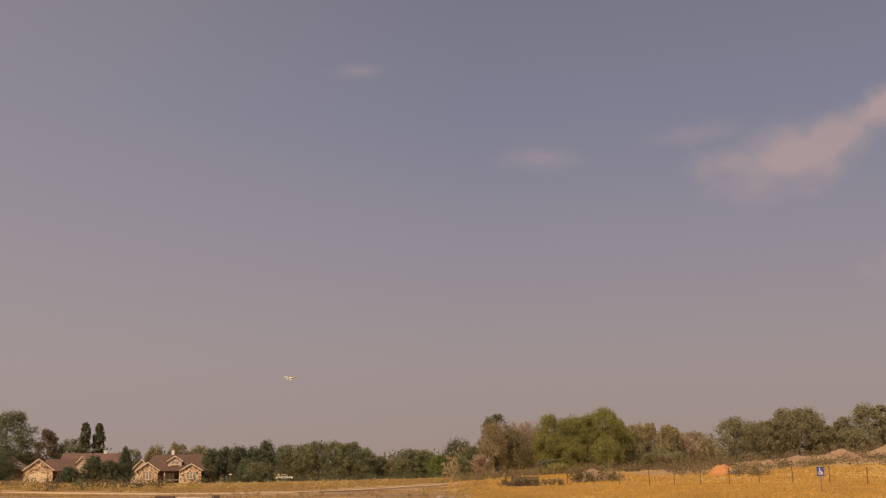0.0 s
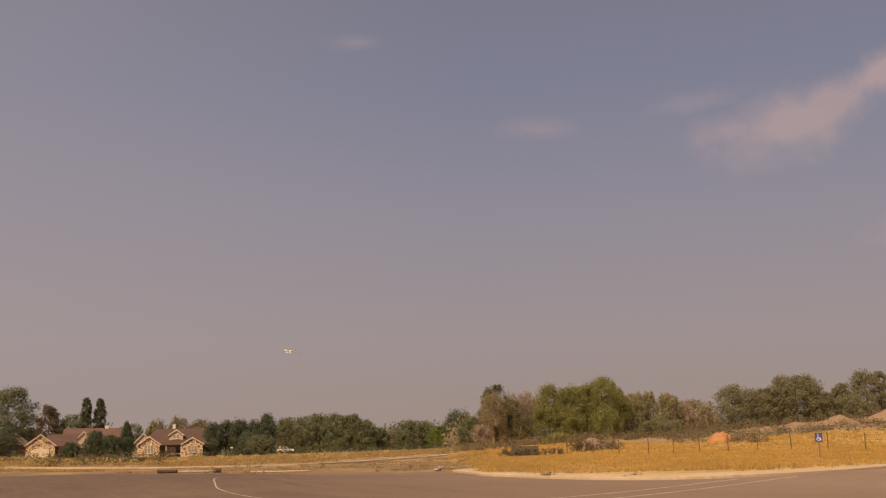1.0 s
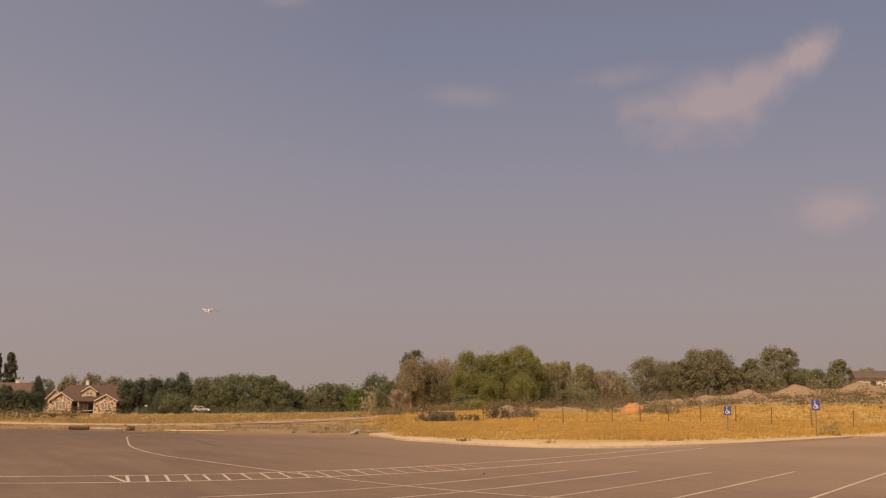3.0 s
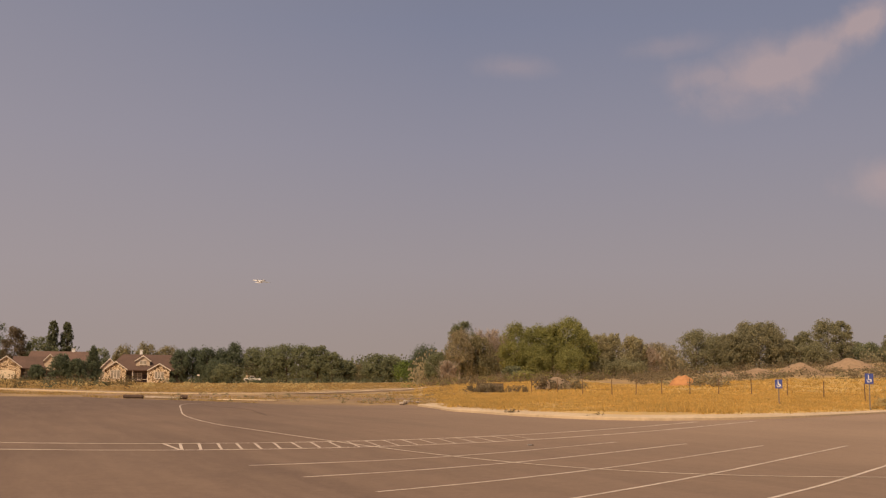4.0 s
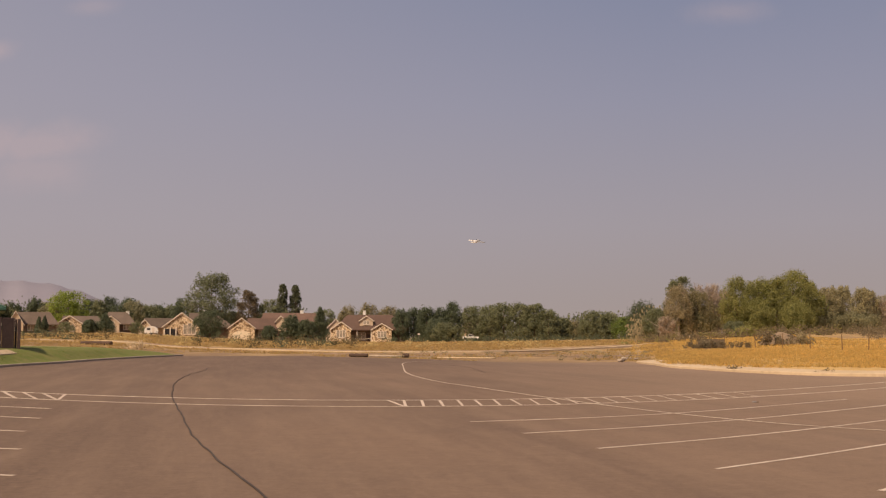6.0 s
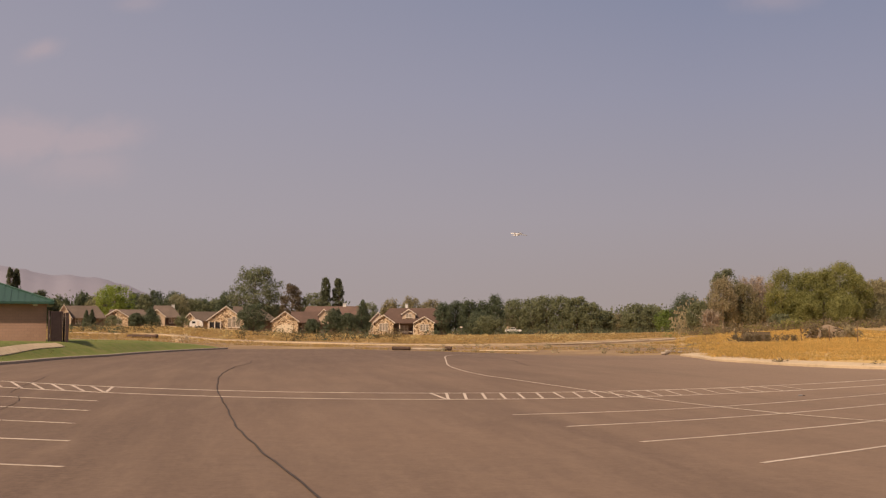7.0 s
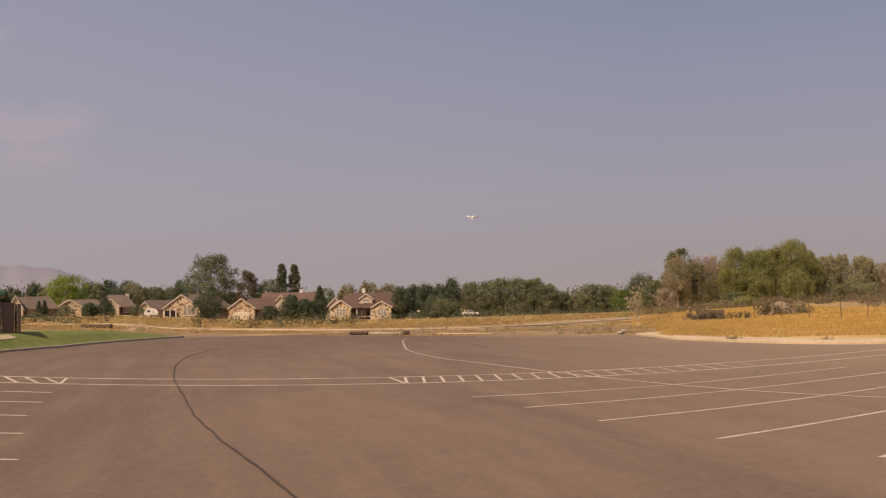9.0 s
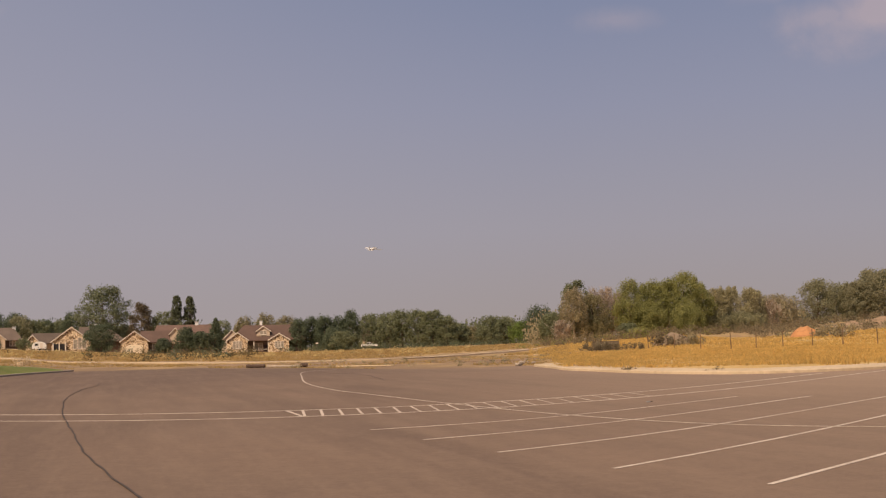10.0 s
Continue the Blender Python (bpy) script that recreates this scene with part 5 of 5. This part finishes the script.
# ---- wire fence in the field ----
def fence():
    spots = [(4.3, 122), (5.6, 118), (7.1, 112), (8.4, 107), (9.7, 102), (11.2, 98.5), (12.4, 99), (13.7, 100), (15.1, 99.5), (16.5, 98.5), (18.1, 97), (19.8, 95), (21.5, 91.5), (23.4, 90), (25.3, 92), (27.4, 95), (29.6, 98)]
    x, y, _ = polar(spots[5][1], spots[5][0], 0)
    root = thing("wire_fence", pose(x, y, lie(x, y)), "sagging wire fence on thin rusty steel posts", "fence")
    tops = []
    for k, (a, d) in enumerate(spots):
        px, py, _ = polar(d, a, 0)
        z = lie(px, py)
        lean = 0.05 * math.sin(k * 2.3)
        p, q = Vector((px - x, py - y, z - lie(x, y) - 0.2)), Vector((px - x + lean, py - y, z - lie(x, y) + 1.35))
        post = part("post", rod(p, q, 0.042, 0.038, 6), M["rust"], root)
        part("cap", rod(q, q + Vector((0, 0, 0.05)), 0.05, 0.03, 6), M["rust"], post)
        tops.append((p, q))
    for (p0, q0), (p1, q1) in zip(tops, tops[1:]):
        for f in (0.45, 0.72, 0.97):
            a, b = p0.lerp(q0, f), p1.lerp(q1, f)
            m = a.lerp(b, 0.5) - Vector((0, 0, 0.04))
            bm = rod(a, m, 0.006, sides=4)
            rod(m, b, 0.006, sides=4, bm=bm)
            part("wire", bm, M["rust"], root)
    for (p0, q0), (p1, q1) in zip(tops[:1], tops[1:2]):
        a, b = p0.lerp(q0, 0.04), p1.lerp(q1, 0.04)
        c, d = p1.lerp(q1, 0.72), p0.lerp(q0, 0.78)
        bm = bmesh.new()
        lo = [bm.verts.new(v) for v in (a, b, c, d)]
        hi = [bm.verts.new(v + Vector((0, 0.03, 0))) for v in (a, b, c, d)]
        bm.faces.new(lo)
        bm.faces.new(hi[::-1])
        for i in range(4):
            bm.faces.new((lo[i], hi[i], hi[(i + 1) % 4], lo[(i + 1) % 4]))
        part("windbreak_panel", bm, M["screen"], root, "dark windbreak cloth tied to the fence")


fence()


# ---- parking signs ----
def parking_sign(az, d, base, low, high, w):
    x, y, _ = polar(d, az, 0)
    z = max(base, lie(x, y))
    root = thing("parking_sign", pose(x, y, z, 0, 0, -az), "blue disabled-parking sign on a thin steel post behind the kerb", "sign", "parking signs")
    part("post", rod((0, 0.03, -0.3), (0, 0.03, high - z - 0.02), 0.035, sides=8), M["steel"], root)
    lo, hi = low - z, high - z
    plate = part("plate", box(-w / 2, w / 2, -0.025, -0.008, lo, hi, bevel=0.004), M["blue"], root, "blue plate with a white wheelchair symbol")
    h = hi - lo

    def flat(outline, y=-0.03):
        return prism(outline, y - 0.004, y)
    # wheelchair symbol in plain strokes
    cx, cz, r = -0.03 * w, lo + 0.36 * h, 0.27 * w
    ring = [(cx + r * math.cos(t), cz + r * math.sin(t)) for t in np.linspace(radians(150), radians(375), 14)]
    ring += [(cx + 0.68 * r * math.cos(t), cz + 0.68 * r * math.sin(t)) for t in np.linspace(radians(375), radians(150), 14)]
    part("wheel_mark", flat(ring), M["white"], plate)
    part("back_mark", flat([(-0.10 * w, lo + 0.42 * h), (0.0, lo + 0.42 * h), (-0.02 * w, lo + 0.74 * h), (-0.12 * w, lo + 0.74 * h)], -0.036), M["white"], plate)
    part("leg_mark", flat([(-0.05 * w, lo + 0.40 * h), (0.17 * w, lo + 0.40 * h), (0.27 * w, lo + 0.18 * h), (0.36 * w, lo + 0.22 * h), (0.23 * w, lo + 0.49 * h), (-0.05 * w, lo + 0.49 * h)], -0.042), M["white"], plate)
    part("head_mark", flat([(-0.07 * w + 0.075 * w * math.cos(t), lo + 0.84 * h + 0.075 * w * math.sin(t)) for t in np.linspace(0, math.tau, 10)[:-1]], -0.036), M["white"], plate)
    for k in (0.06, 0.94):
        part("bolt", rod((0, -0.034, lo + k * h), (0, -0.026, lo + k * h), 0.015, sides=6), M["steel"], plate)


parking_sign(23.6, 74.0, 0.15, 1.81, 2.47, 0.50)
parking_sign(19.4, 76.0, 0.30, 1.47, 2.06, 0.46)
# a thin post with a small sign by the far trees
x, y, _ = polar(302, -10.0, 0)
root = thing("post_sign", pose(x, y, lie(x, y), 0, 0, 10), "thin post with a small pale board by the trees", "sign")
part("post", rod((0, 0, -0.2), (0, 0, 2.4), 0.06), M["steel"], root)
part("board", box(-0.34, 0.34, -0.1, -0.06, 2.0, 2.35, bevel=0.02), M["trim"], root)


# ---- sheds among the far trees ----
def shed(az, d, w, wall, roof, label):
    x, y, _ = polar(d, az, 0)
    root = thing("shed", pose(x, y, lie(x, y), 0, 0, -az + 12), label, "shed")
    part("wall", box(-w / 2, w / 2, 0, 5, -0.5, 2.8), wall, root)
    part("roof", roof_ridge_x(-w / 2, w / 2, 0, 5, 2.8, 4.4), roof, root)
    part("door", box(-0.6, 0.6, -0.06, -0.01, 0, 2.1), M["gate"], root)


shed(26.3, 262, 7.0, M["trim"], M["grey_shingle"], "pale shed behind the earth bank")


# ---- pickup by the trees ----
def pickup():
    x, y, _ = polar(318, -7.3, 0)
    root = thing("pickup_truck", pose(x, y, lie(x, y) + 0.45, 0, 0, 8) @ Matrix.Diagonal((0.9, 0.9, 0.9, 1)), "white pickup truck parked beside the far trees", "truck")
    bm = prism([(-2.6, 0.35), (2.6, 0.35), (2.65, 0.75), (2.5, 1.0), (1.0, 1.08), (-0.9, 1.08), (-2.6, 1.02)], -0.9, 0.9)
    part("body", bm, M["car_white"], root)
    cab = part("cab", prism([(-0.9, 1.05), (1.1, 1.05), (0.45, 1.72), (-0.7, 1.72)], -0.8, 0.8), M["car_white"], root)
    part("side_window", prism([(-0.72, 1.12), (0.05, 1.12), (0.05, 1.62), (-0.60, 1.62)], -0.83, -0.805), M["glass"], cab)
    part("side_window", prism([(0.15, 1.12), (0.85, 1.12), (0.40, 1.62), (0.15, 1.62)], -0.83, -0.805), M["glass"], cab)
    part("bed", box(-2.5, -1.0, -0.75, 0.75, 1.03, 1.09), M["rubber"], root)
    part("bumper", box(2.6, 2.75, -0.85, 0.85, 0.4, 0.62, bevel=0.03), M["steel"], root)
    part("bumper", box(-2.75, -2.6, -0.85, 0.85, 0.4, 0.62, bevel=0.03), M["steel"], root)
    for wx in (-1.65, 1.65):
        for wy in (-0.92, 0.70):
            w = part("wheel", rod((wx, wy, 0.36), (wx, wy + 0.22, 0.36), 0.37, sides=16), M["rubber"], root)
            part("rim", rod((wx, wy - 0.01, 0.36), (wx, wy + 0.02, 0.36), 0.2, sides=12), M["steel"], w)


pickup()


# ---- white domed camper before the stone house ----
def camper():
    x, y, _ = polar(283, -23.6, 0)
    root = thing("camper_trailer", pose(x, y, lie(x, y) + 0.3, 0, 0, 20), "small white round-topped trailer in a front yard", "trailer")
    shell = [(-1.6, 0.35), (1.6, 0.35), (1.65, 1.0)] + [(1.65 * math.cos(t), 1.0 + 1.1 * math.sin(t)) for t in np.linspace(0.1, math.pi - 0.1, 12)] + [(-1.65, 1.0)]
    part("shell", prism(shell, -0.9, 0.9), M["car_white"], root)
    part("door", box(0.2, 0.8, -0.93, -0.905, 0.5, 1.7), M["trim"], root)
    part("window", box(-1.0, -0.2, -0.93, -0.905, 1.1, 1.6), M["glass"], root)
    for wy in (-0.85, 0.65):
        part("wheel", rod((0, wy, 0.32), (0, wy + 0.2, 0.32), 0.34, sides=14), M["rubber"], root)


camper()


# ---- old timbers lying at the edge of the lot ----
def timber(x0, y0, x1, y1, r, label, mat, seed, bend=1.0):
    c = Vector(((x0 + x1) / 2, (y0 + y1) / 2, 0))
    z = max(0.0, lie(c.x, c.y))
    root = thing("timber", pose(c.x, c.y, z), label, "timber")
    a, b = Vector((x0, y0, r * 0.8)) - c, Vector((x1, y1, r * 0.8)) - c
    bm, last = bmesh.new(), None
    for k in range(9):
        t = k / 8
        p = a.lerp(b, t) + Vector((0, 0.06 * math.sin(k + seed), 0.015 * math.sin(2.3 * k + seed))) * bend
        rr = r * (0.86 + 0.12 * math.sin(k * 1.7 + seed) ** 2)
        ring = [bm.verts.new(p + Vector((0, math.cos(u), math.sin(u))) * rr) for u in np.linspace(0, math.tau, 9)[:-1]]
        if last:
            for j in range(8):
                bm.faces.new((last[j], ring[j], ring[(j + 1) % 8], last[(j + 1) % 8]))
        else:
            bm.faces.new(ring[::-1])
        last = ring
    bm.faces.new(last)
    part("log", bm, mat, root, smooth=True)


timber(-23.6, 97.5, -21.8, 97.0, 0.17, "dark fallen timber at the lot's far edge", M["log"], 0.3)
timber(-18.2, 95.0, -17.6, 94.9, 0.20, "dark stump end of an old log", M["log"], 1.9)
timber(-21.7, 97.2, -18.3, 95.2, 0.11, "pale concrete beam lying at the lot's far edge", M["kerb"], 1.2, 0.15)
timber(-14.5, 91.0, -9.5, 90.0, 0.06, "pale broken kerb stone at the lot's far edge", M["concrete"], 2.2, 0.15)
timber(-60, 118, -56, 117.5, 0.25, "dark timber pile on the bare ground", M["log"], 3.2)


def pebble(x, y):
    root = thing("litter", pose(x, y, 0.006, 0, 0, 20), "small dark piece of litter on the asphalt", "litter")
    part("scrap", box(-0.05, 0.05, -0.03, 0.03, 0, 0.03, bevel=0.01), M["grey"], root)
    part("scrap", box(0.06, 0.12, -0.02, 0.03, 0, 0.02, bevel=0.006), M["log"], root)


pebble(3.75, 30.6)


# ---- mountain range, the haze put into its colour ----
verts, faces = [], []
for k in range(180):
    a = -75 + k * 0.3
    crest = float(np.interp(a, [-75, -45, -33.2, -31.85, -31.1, -30.4, -29.8, -29.2, -28.4, -28.0, -27.6, -26.95, -26.5, -25, -21.5], [190, 175, 168, 159, 149, 144, 148, 141, 141, 136, 126, 121, 109, 80, 5]))
    crest += 2 * noise.noise((a * 0.9, 0, 0)) + 2.5 * noise.noise((a * 3.1, 4, 0))
    for d, f in ((2500, 0.0), (2700, 0.35), (2850, 0.75), (3000, 1.0), (3300, 0.2)):
        wob = 1 + 0.09 * noise.noise((a * 1.3, d * 0.004, 0)) if 0 < f < 1 else 1
        verts.append(polar(d, a, crest * f * wob - 5 * (1 - f)))
for k in range(179):
    for j in range(4):
        p = k * 5 + j
        faces.append((p, p + 5, p + 6, p + 1))
tagged(mesh_object("mountain_range", verts, faces, M["hill"], smooth=True), "mountain ridge tinted pale violet to imitate smoke haze", "mountains", kind="structure")


# ---- model aeroplane over the field ----
def aeroplane():
    root = thing("model_aeroplane", pose(AEROPLANE[0], AEROPLANE[1], AEROPLANE[2], 10, -14, 66), "white and grey model aeroplane flying over the lot", "aeroplane")
    bm, last = bmesh.new(), None
    for x, r in ((-0.62, 0.03), (-0.35, 0.06), (0.0, 0.10), (0.30, 0.095), (0.5, 0.06), (0.56, 0.02)):
        ring = [bm.verts.new((x, math.cos(t) * r, math.sin(t) * r * 1.15)) for t in np.linspace(0, math.tau, 11)[:-1]]
        if last:
            for j in range(10):
                bm.faces.new((last[j], ring[j], ring[(j + 1) % 10], last[(j + 1) % 10]))
        else:
            bm.faces.new(ring[::-1])
        last = ring
    bm.faces.new(last)
    part("fuselage", bm, M["white"], root, smooth=True)

    def panel(name, outline, t, mat, upright=False, label=""):
        bm = bmesh.new()
        a = [bm.verts.new((x, 0.0 - t, y) if upright else (x, y, -t)) for x, y in outline]
        b = [bm.verts.new((x, 0.0 + t, y) if upright else (x, y, t)) for x, y in outline]
        bm.faces.new(a)
        bm.faces.new(b[::-1])
        for i in range(len(a)):
            bm.faces.new((a[i], a[(i + 1) % len(a)], b[(i + 1) % len(a)], b[i]))
        return part(name, bm, mat, root, label)
    panel("wing", [(0.24, 0.0), (0.16, 0.8), (0.0, 0.8), (-0.08, 0.0)], 0.015, M["white"])
    # this wing's darker look is put into its colour as shade
    panel("wing", [(0.24, 0.0), (-0.08, 0.0), (0.0, -0.8), (0.16, -0.8)], 0.015, M["grey"], label="wing coloured grey for its shaded look")
    panel("tailplane", [(-0.48, -0.28), (-0.48, 0.28), (-0.6, 0.26), (-0.62, -0.26)], 0.008, M["white"])
    panel("fin", [(-0.44, 0.03), (-0.58, 0.30), (-0.66, 0.30), (-0.62, 0.03)], 0.008, M["white"], True)
    part("canopy", rod((0.05, 0, 0.10), (0.22, 0, 0.09), 0.055, 0.03, 8), M["glass"], root)
    part("propeller", box(0.57, 0.58, -0.14, 0.14, -0.012, 0.012), M["rubber"], root)
    part("spinner", rod((0.55, 0, 0), (0.62, 0, 0), 0.03, 0.005, 8), M["grey"], root)


AEROPLANE = (-11.59, 94.29, 10.06)
aeroplane()
